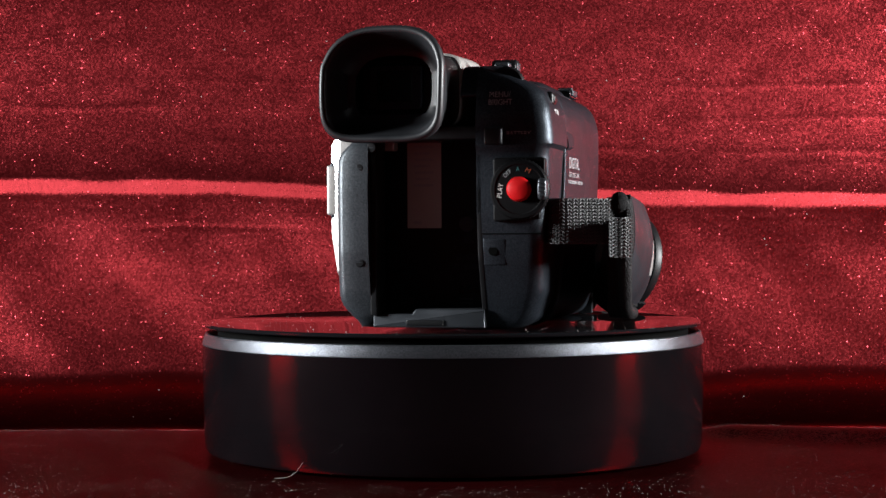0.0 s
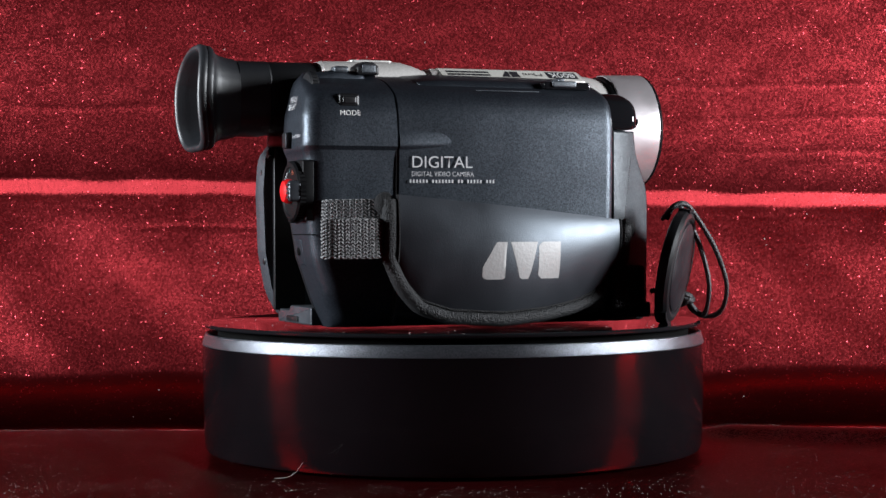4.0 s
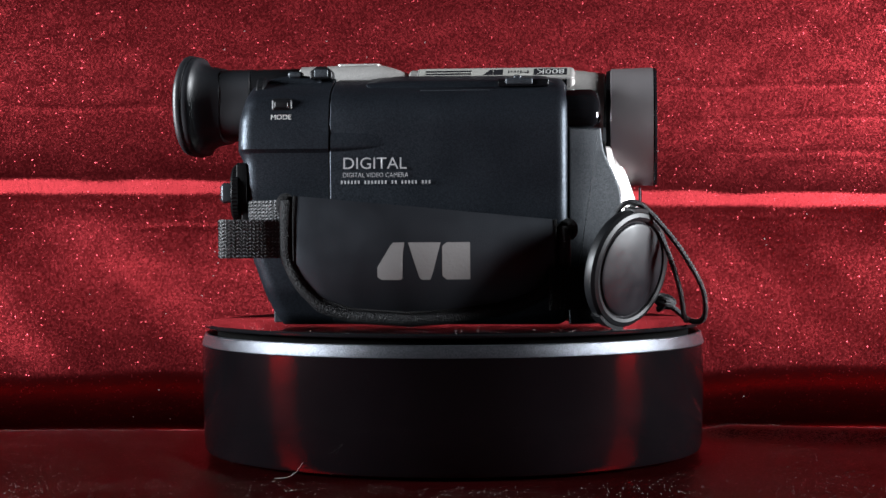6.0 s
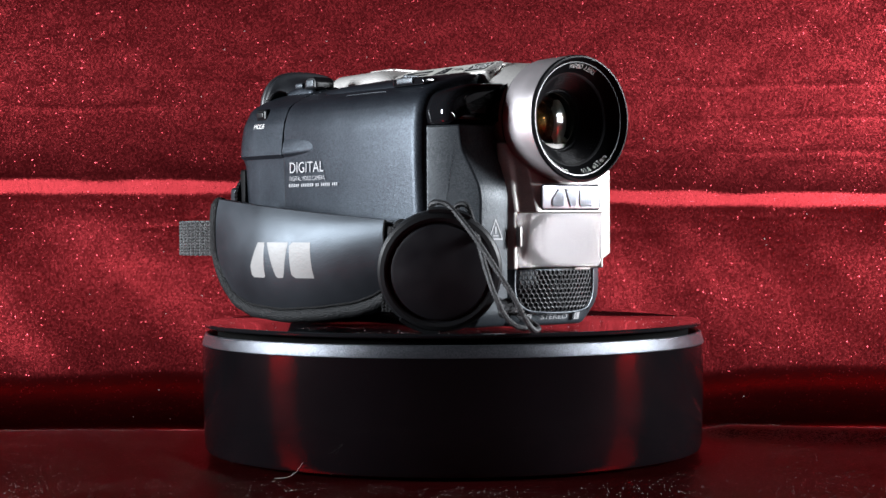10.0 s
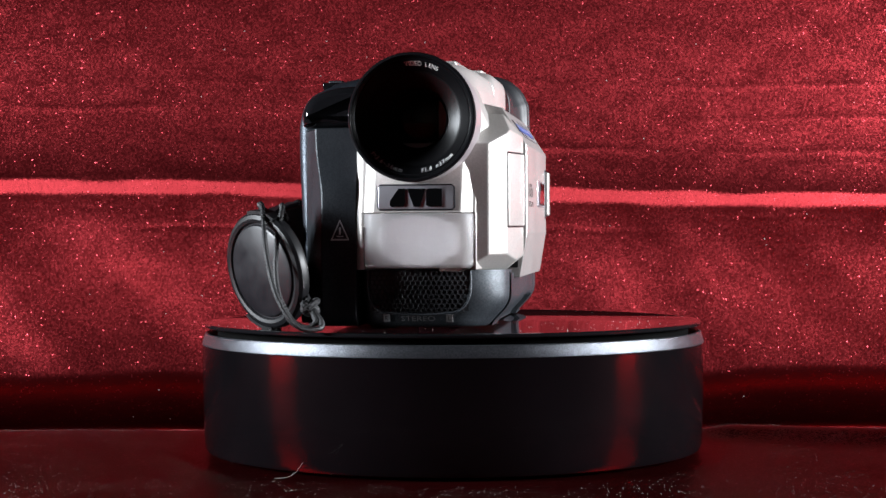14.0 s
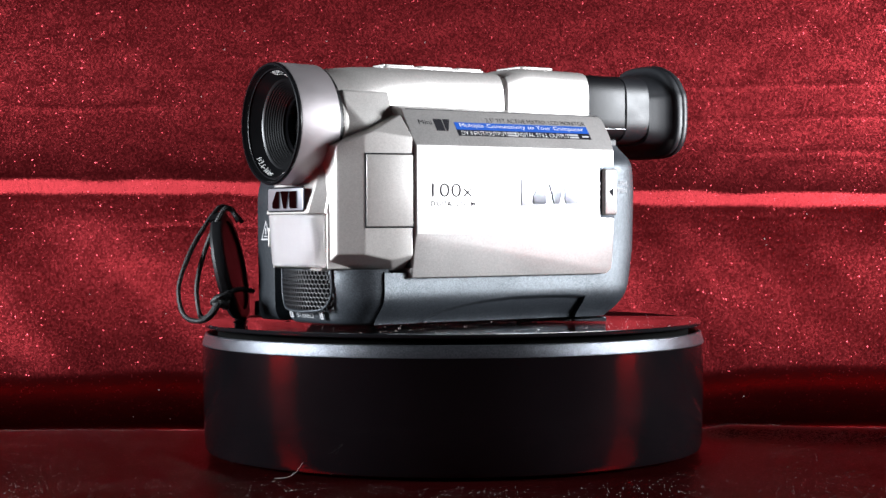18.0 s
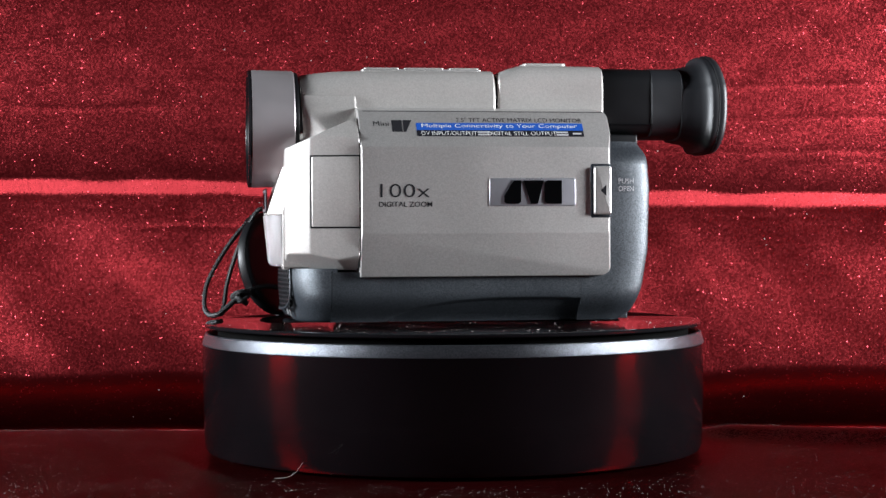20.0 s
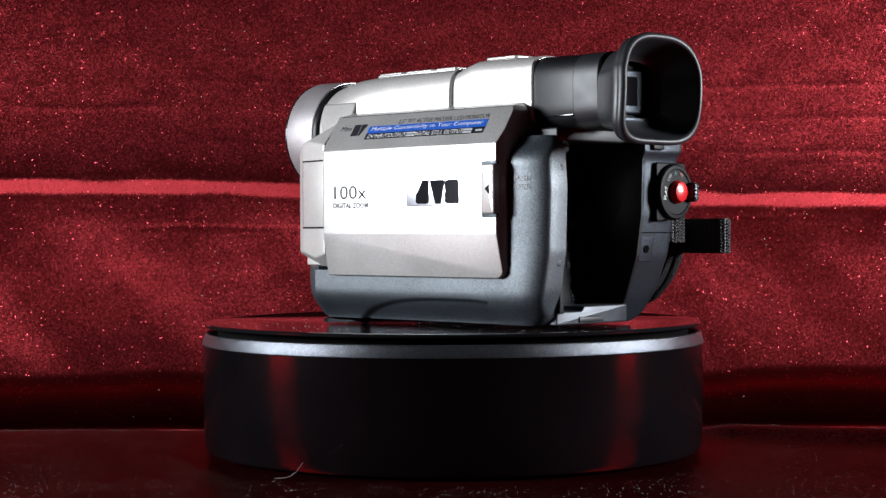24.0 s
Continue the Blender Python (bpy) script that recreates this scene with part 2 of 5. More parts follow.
def box(x0, x1, y0, y1, z0, z1, r=0.6, corner=None, axis="z", bm=None):
    r = min(r, (x1 - x0) / 2.2, (y1 - y0) / 2.2, (z1 - z0) / 2.2)
    c = corner if corner is not None else r
    rect = {"z": ((x0, y0), (x1, y0), (x1, y1), (x0, y1)), "y": ((x0, z0), (x1, z0), (x1, z1), (x0, z1)), "x": ((y0, z0), (y1, z0), (y1, z1), (y0, z1))}[axis]
    lo, hi = {"z": (z0, z1), "y": (y0, y1), "x": (x0, x1)}[axis]
    return slab(rect, axis, lo, hi, r, r, c, 3, bm)


def chip(x0, x1, y0, y1, z0, z1, cuts, bevel=0.8, seg=3):
    """A block with planes cut off: (point, outward normal)."""
    bm = bmesh.new()
    bmesh.ops.create_cube(bm, size=1)
    bmesh.ops.scale(bm, vec=(x1 - x0, y1 - y0, z1 - z0), verts=bm.verts)
    bmesh.ops.translate(bm, vec=((x0 + x1) / 2, (y0 + y1) / 2, (z0 + z1) / 2), verts=bm.verts)
    for co, no in cuts:
        r = bmesh.ops.bisect_plane(bm, geom=[*bm.verts, *bm.edges, *bm.faces], plane_co=co, plane_no=no, clear_outer=True)
        bmesh.ops.holes_fill(bm, edges=[e for e in bm.edges if len(e.link_faces) == 1], sides=0)
    bmesh.ops.remove_doubles(bm, verts=bm.verts, dist=1e-4)
    if bevel:
        bmesh.ops.bevel(bm, geom=list(bm.edges), offset=bevel, segments=seg, profile=0.5, affect="EDGES", clamp_overlap=True)
    return bm


def loft(loops, caps=(True, True), bm=None):
    bm = bm or bmesh.new()
    vs = [[bm.verts.new(p) for p in lp] for lp in loops]
    for s, t in zip(vs, vs[1:]):
        for i in range(len(s)):
            bm.faces.new((s[i - 1], s[i], t[i], t[i - 1]))
    if caps[0]:
        bm.faces.new(vs[0])
    if caps[1]:
        bm.faces.new(vs[-1])
    return bm


def ring(x, cy, cz, hw, hh, power=4.0, n=48, tilt=0.0, bow=0.0):
    """A loop round the x axis, between an ellipse (power 2) and a rectangle."""
    out = []
    for i in range(n):
        a = 2 * math.pi * i / n
        c, s = math.cos(a), math.sin(a)
        y, z = math.copysign(abs(c) ** (2 / power), c) * hw, math.copysign(abs(s) ** (2 / power), s) * hh
        out.append((x + tilt * z / hh - bow * (1 - (z / hh) ** 2), cy + y, cz + z))
    return out


def lathe(profile, centre, axis="x", n=64, bm=None, caps=(False, False)):
    """profile: (radius, place along the axis)."""
    cx, cy, cz = centre
    loops = []
    for r, w in profile:
        r = max(r, 0.02)
        ring_ = []
        for i in range(n):
            a = 2 * math.pi * i / n
            u, v = r * math.cos(a), r * math.sin(a)
            ring_.append((cx + w, cy + u, cz + v) if axis == "x" else (cx + u, cy + v, cz + w) if axis == "z" else (cx + u, cy + w, cz + v))
        loops.append(ring_)
    return loft(loops, caps, bm)


def smooth_path(pts, n=8):
    """A Catmull-Rom line through the points."""
    p = [Vector(q) for q in pts]
    p = [p[0] * 2 - p[1], *p, p[-1] * 2 - p[-2]]
    out = []
    for i in range(1, len(p) - 2):
        for j in range(n):
            t = j / n
            a, b, c, d = p[i - 1:i + 3]
            out.append(0.5 * (2 * b + (c - a) * t + (2 * a - 5 * b + 4 * c - d) * t * t + (3 * b - a - 3 * c + d) * t ** 3))
    return out + [p[-2]]


def tube(pts, r, n=10, bm=None, ribs=0.0):
    pts = [Vector(q) for q in pts]
    up = Vector((0.21, 0.13, 0.97))
    loops = []
    for i, p in enumerate(pts):
        d = (pts[min(i + 1, len(pts) - 1)] - pts[max(i - 1, 0)]).normalized()
        side = d.cross(up).normalized()
        up = side.cross(d).normalized()
        loops.append([p + (side * math.cos(2 * math.pi * k / n) + up * math.sin(2 * math.pi * k / n)) * r * (1 + ribs * (-1) ** (i + k)) for k in range(n)])
    return loft(loops, (True, True), bm)


def ribbon(path, width, thick, bm=None):
    """A band that stands upright along a plan line. path: (x, y, z of its middle)."""
    pts = [Vector(q) for q in path]
    loops = []
    for i, p in enumerate(pts):
        d = pts[min(i + 1, len(pts) - 1)] - pts[max(i - 1, 0)]
        nrm = Vector((-d.y, d.x, 0)).normalized() * thick / 2
        u = Vector((0, 0, width / 2))
        loops.append([p - nrm - u, p + nrm - u, p + nrm + u, p - nrm + u])
    return loft(loops, (True, True), bm)


FRAMES = {"right": ((1, 0, 0), (0, 0, 1), (0, -1, 0)), "left": ((-1, 0, 0), (0, 0, 1), (0, 1, 0)), "front": ((0, 1, 0), (0, 0, 1), (1, 0, 0)), "back": ((0, -1, 0), (0, 0, 1), (-1, 0, 0)), "top": ((-1, 0, 0), (0, -1, 0), (0, 0, 1)), "crest": ((-1, 0, 0), (0, -0.888, -0.46), (0, -0.46, 0.888))}


def basis(side, lean=0.0):
    """Axes of a face: to its reader's right, up, and out. lean: degrees by which the face looks upward."""
    r, u, o = (Vector(v) for v in FRAMES[side])
    a = radians(lean)
    return r, u * math.cos(a) - o * math.sin(a), o * math.cos(a) + u * math.sin(a)


def lettering(words, side, centre, width, height, material, parent, lean=0.0, italic=0.0, turn=0.0, weight=-0.004):
    """Printed words of a known width and height, in millimetres, on one face of a thing."""
    curve = bpy.data.curves.new("lettering", "FONT")
    curve.body, curve.shear, curve.resolution_u, curve.offset = words, italic, 3, weight
    tmp = new("lettering", curve)
    bpy.context.view_layer.update()
    me = bpy.data.meshes.new_from_object(tmp.evaluated_get(bpy.context.evaluated_depsgraph_get()))
    bpy.data.objects.remove(tmp)
    bpy.data.curves.remove(curve)
    co = np.array([v.co[:] for v in me.vertices])
    lo, hi = co.min(0), co.max(0)
    r, u, o = basis(side, lean)
    cs, sn = math.cos(radians(turn)), math.sin(radians(turn))
    for v in me.vertices:
        a, b = (v.co.x - (lo[0] + hi[0]) / 2) / (hi[0] - lo[0]) * width, (v.co.y - (lo[1] + hi[1]) / 2) / (hi[1] - lo[1]) * height
        v.co = (LAY[0] @ (Vector(centre) + r * (a * cs - b * sn) + u * (a * sn + b * cs) + o * 0.06)) * 0.001
    me.name = "lettering"
    me.materials.clear()
    me.materials.append(material)
    ob = new("lettering", me)
    ob.parent = parent
    return ob


def bars(side, centre, marks, material, parent, name="print_bar", lean=0.0, proud=0.05, depth=0.05, label=""):
    """Plain flat shapes on one face. marks: polygons of (right, up) points about the centre."""
    bm = bmesh.new()
    r, u, o = basis(side, lean)
    for poly in marks:
        lo = [bm.verts.new(Vector(centre) + r * a + u * b + o * (proud - depth)) for a, b in poly]
        hi = [bm.verts.new(Vector(centre) + r * a + u * b + o * proud) for a, b in poly]
        bm.faces.new(hi)
        bm.faces.new(lo)
        for i in range(len(poly)):
            bm.faces.new((lo[i - 1], lo[i], hi[i], hi[i - 1]))
    return part(name, bm, material, parent, label, flat=True)


def rect(x0, x1, y0, y1):
    return ((x0, y0), (x1, y0), (x1, y1), (x0, y1))


def mark(w, h):
    """The maker's mark as three plain shapes: a block with a foot's slope, a wedge, a rounded block."""
    block = ((-0.50, -0.16), (-0.50, -0.42), (-0.46, -0.50), (-0.25, -0.50), (-0.21, -0.42), (-0.205, 0.50), (-0.335, 0.50))
    wedge = ((-0.165, 0.50), (-0.04, -0.50), (0.08, -0.50), (0.185, 0.50))
    tail = ((0.20, -0.40), (0.25, -0.50), (0.50, -0.50), (0.50, 0.50), (0.25, 0.50), (0.20, 0.40))
    return [tuple((w * a, h * b) for a, b in p) for p in (block, wedge, tail)]


def dashes(widths, height, gap):
    total = sum(widths) + gap * (len(widths) - 1)
    x, out = -total / 2, []
    for w in widths:
        out.append(rect(x, x + w, -height / 2, height / 2))
        x += w + gap
    return out


# ---------------------------------------------------------------- the setting
def smoothstep(a, b, x):
    t = min(1.0, max(0.0, (x - a) / (b - a)))
    return t * t * (3 - 2 * t)


WALL_Y = 0.385
SWEEP, SAG = 0.004, 0.040
LEAN_LOW, LEAN_HIGH, KINK_LOW, KINK = 0.050, 0.151, 0.15, 0.12


def cloth():
    """One sheet: it lies on the table, sags behind its back edge and sweeps up into the backdrop, with creases and soft folds."""
    xs = [-1.3, -1.1, -0.9, -0.75, -0.6, -0.5, -0.42, -0.36] + [-0.32 + 0.004 * i for i in range(161)] + [0.36, 0.42, 0.5, 0.6, 0.75, 0.9, 1.1, 1.3]
    floor_end = WALL_Y - SWEEP
    arc = SWEEP * math.pi / 2
    ss = [-0.9 + 0.05 * i for i in range(14)] + [-0.2 + 0.005 * i for i in range(int((floor_end + 0.2) / 0.005))]
    ss += [floor_end + arc * i / 16 for i in range(16)]
    ss += [floor_end + arc + 0.0012 * i for i in range(240)] + [floor_end + arc + 0.288 + 0.03 * i for i in range(36)]
    # fine creases across the backdrop: height at x = 0, slope, half-width, height of the ridge
    creases = ((0.160, -0.022, 0.0016, 0.00008), (0.1385, -0.020, 0.0018, 0.00009), (0.0868, -0.012, 0.0015, 0.00010), (0.098, -0.02, 0.0015, 0.00008), (0.178, -0.01, 0.0016, 0.00006), (0.124, 0.01, 0.0014, 0.00006))
    verts = []
    for s in ss:
        for x in xs:
            if s < floor_end:
                y, z, ny, nz = s, 0.0, 0.0, 1.0
            elif s < floor_end + arc:
                a = (s - floor_end) / SWEEP
                y, z, ny, nz = floor_end + SWEEP * math.sin(a), SWEEP * (1 - math.cos(a)) - SAG, -math.sin(a), math.cos(a)
            else:
                y, z, ny, nz = WALL_Y, SWEEP - SAG + s - floor_end - arc, -1.0, 0.0
            d = 0.0
            up = smoothstep(0.02, 0.06, z)
            for z0, slope, w, deep in creases:
                zc = z0 + slope * x + 0.0012 * math.sin(x * 31) + 0.0012 * noise.noise(Vector((x * 40, z0 * 90, 0)))
                d += up * deep * math.exp(-((z - zc) / w) ** 2) * smoothstep(-0.25, 0.45, noise.noise(Vector((x * 7, z0 * 130, 3))))
            # the main fold: the cloth comes forward up to it, stands upright in it and leans back above
            rise = z - (0.1095 - 0.024 * x + 0.0008 * math.sin(x * 31) + 0.0010 * noise.noise(Vector((x * 30, 5, 0))))
            half = 0.0042 + 0.001 * noise.noise(Vector((x * 25, 1, 9))) + 0.0005 * noise.noise(Vector((x * 90, 4, 9)))
            below, above = min(0.0, rise + half), max(0.0, rise - half)
            shift = 0.072 * (1 + 0.2 * noise.noise(Vector((x * 18, 8, 2)))) * 2 * half * smoothstep(-1.25 * half, 1.25 * half, rise)
            shift += LEAN_LOW * below - KINK_LOW * 0.035 * (math.exp(below / 0.035) - 1)
            # higher up it hangs forward again
            near = min(above, 0.13)
            shift -= 0.35 * near * near + 0.7 * near * (above - near)
            shift += LEAN_HIGH * above + KINK * 0.03 * (1 - math.exp(-above / 0.03))
            far = smoothstep(0.16, 0.3, y) if s < floor_end else 1.0
            d += far * 0.0010 * noise.noise(Vector((x * 6, s * 3, 1.5)))
            # hanging folds in the lower part
            d += far * (1 - smoothstep(0.06, 0.11, z)) * smoothstep(-0.01, 0.03, z) * 0.0015 * noise.noise(Vector((x * 22 + 10 * z, z * 7, 7)))
            d += 0.00014 * up * noise.noise(Vector((x * 60, s * 60, 2)))
            hang = smoothstep(0.25, floor_end, y) if s < floor_end else 1.0
            drop = 0.0
            # its lower end tucks back, away from the light
            tuck = 0.000 + 0.007 * noise.noise(Vector((x * 6, 2.2, 6))) + 0.003 * noise.noise(Vector((x * 21, 1.2, 6)))
            if s >= floor_end and z < tuck:
                shift += 20.0 * (tuck - z) ** 2
            if s < floor_end:
                d += 0.0010 * noise.noise(Vector((x * 14, s * 18, 4))) * smoothstep(0.12, 0.2, math.hypot(x, s)) - 0.0009
                # behind the table's edge the sheet sags; at one side a low fold lies along the edge
                edge = 0.045 + 0.012 * noise.noise(Vector((x * 7, 3, 3))) - 0.45 * max(0.0, x - 0.12)
                edge = max(edge, -0.1)
                drop = SAG * smoothstep(edge, edge + 0.29, y)
                away = smoothstep(0.10, 0.13, math.hypot(x, y)) * smoothstep(0.08, 0.13, x)
                fold = edge + 0.012
                drop -= away * 0.0034 * math.exp(-((y - fold) / (0.030 if y < fold else 0.009)) ** 2)
            verts.append((x, y + ny * d + hang * shift, z + nz * d - drop))
    k = len(xs)
    faces = [(j * k + i, j * k + i + 1, (j + 1) * k + i + 1, (j + 1) * k + i) for j in range(len(ss) - 1) for i in range(k - 1)]
    me = bpy.data.meshes.new("backdrop")
    me.from_pydata(verts, [], faces)
    me.polygons.foreach_set("use_smooth", [True] * len(me.polygons))
    me.materials.append(CLOTH)
    # fine dust and glitter shed on the floor part of the cloth
    rng = random.Random(61)
    dv, df = [], []
    rows_on_floor = [j for j, s in enumerate(ss) if -0.2 < s < 0.14]
    while len(dv) < 6 * 26000:
        j, i = rng.choice(rows_on_floor), rng.randrange(8, 168)
        if math.hypot(xs[i], ss[j]) < 0.112 or rng.random() < 0.35 + 0.5 * noise.noise(Vector((xs[i] * 16, ss[j] * 16, 8))):
            continue
        p, q = verts[j * k + i], verts[(j + 1) * k + i + 1]
        u, w = rng.random(), rng.random()
        x, y = p[0] + u * (q[0] - p[0]), p[1] + w * (q[1] - p[1])
        z = max(p[2], q[2], verts[j * k + i + 1][2], verts[(j + 1) * k + i][2])
        g = 0.00003 + 0.00012 * rng.random() ** 4
        o = len(dv)
        dv += [(x - g, y, z), (x + g, y, z), (x, y - g, z), (x, y + g, z), (x, y, z - g), (x, y, z + g)]
        df += [(o + a, o + b, o + c) for a, b, c in ((0, 2, 5), (2, 1, 5), (1, 3, 5), (3, 0, 5), (2, 0, 4), (1, 2, 4), (3, 1, 4), (0, 3, 4))]
    grains = bpy.data.meshes.new("dust")
    grains.from_pydata(dv, [], df)
    grains.materials.append(DUST)
    tagged(new("dust", grains), "pale dust and glitter grains scattered on the red cloth", "dust", kind="stuff")
    return tagged(new("backdrop", me), "creased red metallic lame cloth sweeping from table to backdrop", "backdrop", kind="structure")


def room_box(name, x0, x1, y0, y1, z0, z1, words):
    ob = part(name, box(x0 * 1000, x1 * 1000, y0 * 1000, y1 * 1000, z0 * 1000, z1 * 1000, 2), DARKWALL, None)
    return tagged(ob, words, "wall", kind="structure")


cloth()
room_box("floor", -2.2, 2.2, -2.6, 1.4, -0.16, -0.06, "dark plain floor under the red cloth")
room_box("ceiling", -2.2, 2.2, -2.6, 1.4, 2.4, 2.5, "dark plain ceiling of the room")
room_box("wall_north", -2.2, 2.2, 1.4, 1.5, -0.16, 2.5, "dark plain wall behind the cloth")
room_box("wall_south", -2.2, 2.2, -2.7, -2.6, -0.16, 2.5, "dark plain wall facing the cloth")
room_box("wall_east", 2.2, 2.3, -2.7, 1.5, -0.16, 2.5, "dark plain side wall of the room")
room_box("wall_west", -2.3, -2.2, -2.7, 1.5, -0.16, 2.5, "dark plain side wall of the room")


# ---------------------------------------------------------------- turntable
def turntable():
    t = tagged(new("turntable"), "round black motorised turntable with a silver trim ring", "turntable")
    part("base", lathe(((0, 0.2), (97.5, 0.2), (98.6, 0.8), (99.3, 2.5), (99.8, 20), (100, 42.0), (99.6, 42.3), (0, 42.3)), (0, 0, 0), "z", 160), BASE, t, "satin black cylindrical base")
    part("trim_ring", lathe(((95, 42.3), (100.05, 42.3), (100.1, 42.8), (98.9, 46.6), (98.3, 46.9), (97.3, 46.4), (97.0, 42.8)), (0, 0, 0), "z", 160), TRIM, t, "sparkling silver chamfered ring")
    part("hub", lathe(((0, 43.0), (94, 43.0), (94, 49.1), (0, 49.1)), (0, 0, 0), "z", 96), VOID, t, "black turning hub under the plate")
    plate = part("plate", lathe(((0, 49.15), (98.6, 49.15), (99.1, 49.55), (99.2, 50.15), (98.9, 50.66), (98.4, 50.75), (97.2, 50.75), (97.0, 50.68), (0, 50.68)), (0, 0, 0), "z", 160), MIRROR, t, "dusty black mirror-gloss plate")
    rnd = random.Random(5)
    bm = bmesh.new()
    for i in range(420):
        a, r = rnd.uniform(0, 2 * math.pi), 98 * math.sqrt(rnd.random())
        if i % 3 == 0:
            r = rnd.uniform(60, 98)
        s = rnd.choice((0.06, 0.08, 0.10, 0.13, 0.20)) * rnd.uniform(0.8, 1.2)
        x, y, b = r * math.cos(a), r * math.sin(a), rnd.uniform(0, 3)
        pts = [(x + s * rnd.uniform(0.6, 1.6) * math.cos(b + k * 1.26), y + s * rnd.uniform(0.6, 1.4) * math.sin(b + k * 1.26)) for k in range(5)]
        lo = [bm.verts.new((p[0], p[1], 50.68)) for p in pts]
        top = bm.verts.new((x, y, 50.68 + s * 0.35))
        for k in range(5):
            bm.faces.new((lo[k - 1], lo[k], top))
        bm.faces.new(lo)
    tagged(part("dust", bm, DUST, plate, "pale dust specks"), kind="stuff")
    return t, plate


def along(line, z):
    """The value at z on a line of (z, value) points."""
    for (z0, v0), (z1, v1) in zip(line, line[1:]):
        if z <= z1:
            return v0 + (v1 - v0) * (z - z0) / (z1 - z0)
    return line[-1][1]


def rear_grip():
    """The rear of the grip: its back edge bows, its side runs flush into the cassette door."""
    back = ((0.3, -66), (10, -70.5), (26, -76), (42, -78.6), (63, -79.2), (66, -80.6), (78, -80.2), (91, -77), (95.4, -73))
    side = ((0.3, -37), (3, -43), (14, -47.4), (40, -49.4), (62, -50.6), (65.5, -51.0), (67, -52.4), (72, -52.2), (80, -51.0), (86.5, -48.2), (91, -40), (94.2, -28.5), (95.4, -26))
    zs = sorted({0.3 + 1.9 * i for i in range(51)} | {65.5, 66.2, 67.0})
    bm, rows = bmesh.new(), []
    for z in zs:
        z = min(z, 95.4)
        xb, ys = along(back, z), along(side, z)
        r = min(6.0, (-24.5 - ys) * 0.6)
        row = [(xb, -24.5, z), (xb, (-24.5 + ys + r) / 2, z)]
        row += [(xb + r * (1 - math.cos(a)), ys + r - r * math.sin(a), z) for a in [math.pi / 2 * k / 6 for k in range(7)]]
        row += [(xb + r + (-45.9 - xb - r) * k / 4, ys, z) for k in range(1, 5)] + [(-45.9, -24.5, z)]
        rows.append(row)
    return loft(rows, (True, True), bm)


def rear_flank():
    """The rear flank beside the battery bay: its outer side runs on from the lower case and rolls round into the back."""
    back = ((0.6, -66.0), (4, -70.2), (14, -73.6), (28, -76), (52, -76.8), (66, -75.8), (71, -73.2))
    rows = []
    for k in range(45):
        z = 0.6 + 70.4 * k / 44
        xb = along(back, z)
        y = 31.45 - 7.5 * (1 - smoothstep(0, 15, z)) ** 2 - 6.5 * smoothstep(60, 71.5, z) ** 1.5
        rim = y - 5.0
        row = [(-48.0, 17.2, z), (-48.0, y, z)] + [(-50.0 - 1.5 * i, y, z) for i in range(7)]
        # a long soft roll from the side into the back
        x0 = -59.5
        row += [(x0 + (xb - x0) * math.sin(math.pi / 2 * i / 9), y - (y - rim) * (1 - math.cos(math.pi / 2 * i / 9)), z) for i in range(1, 10)]
        row += [(xb, (rim + 17.2) / 2, z), (xb + 0.5, 17.2, z)]
        rows.append(row)
    return loft(rows)


def front_corner():
    """The rounded front corner under the lamp, row by row."""
    plan = ((48.7, 5), (48.7, 29.75), (56.5, 27.8), (62, 23.2), (66.0, 16.5), (68.7, -1), (68.3, -15), (65.1, -23), (56, -25), (48.7, -25))
    poly = fillet(plan, [1, 0.3, 5, 6, 6, 5, 4, 4, 1, 1])
    if sum(poly[i - 1].x * poly[i].y - poly[i].x * poly[i - 1].y for i in range(len(poly))) < 0:
        poly.reverse()
    rows = []
    for k in range(36):
        z = 0.6 + 21.0 * k / 35
        inset = 2.2 * (1 - math.sqrt(max(0.0, 1 - max(0.0, 1 - (z - 0.6) / 2.6) ** 2)))
        f = 1 - smoothstep(0, 18, z)
        pull = 7.5 * (1 - smoothstep(0, 15, z)) ** 2
        row = []
        for q in shrink(poly, inset) if inset > 0.01 else poly:
            x, y = q.x, q.y
            if x < 50.5:
                x = min(poly, key=lambda p: p.x).x
            row.append((x - max(0, x - 51) * 0.22 * f, y - max(0, y - 6) / 23.7 * pull, z))
        rows.append(row)
    return loft(rows)


# ---------------------------------------------------------------- camcorder: x to its front, y to its left, z up
LENS_C = (0.0, -1.5, 77.0)


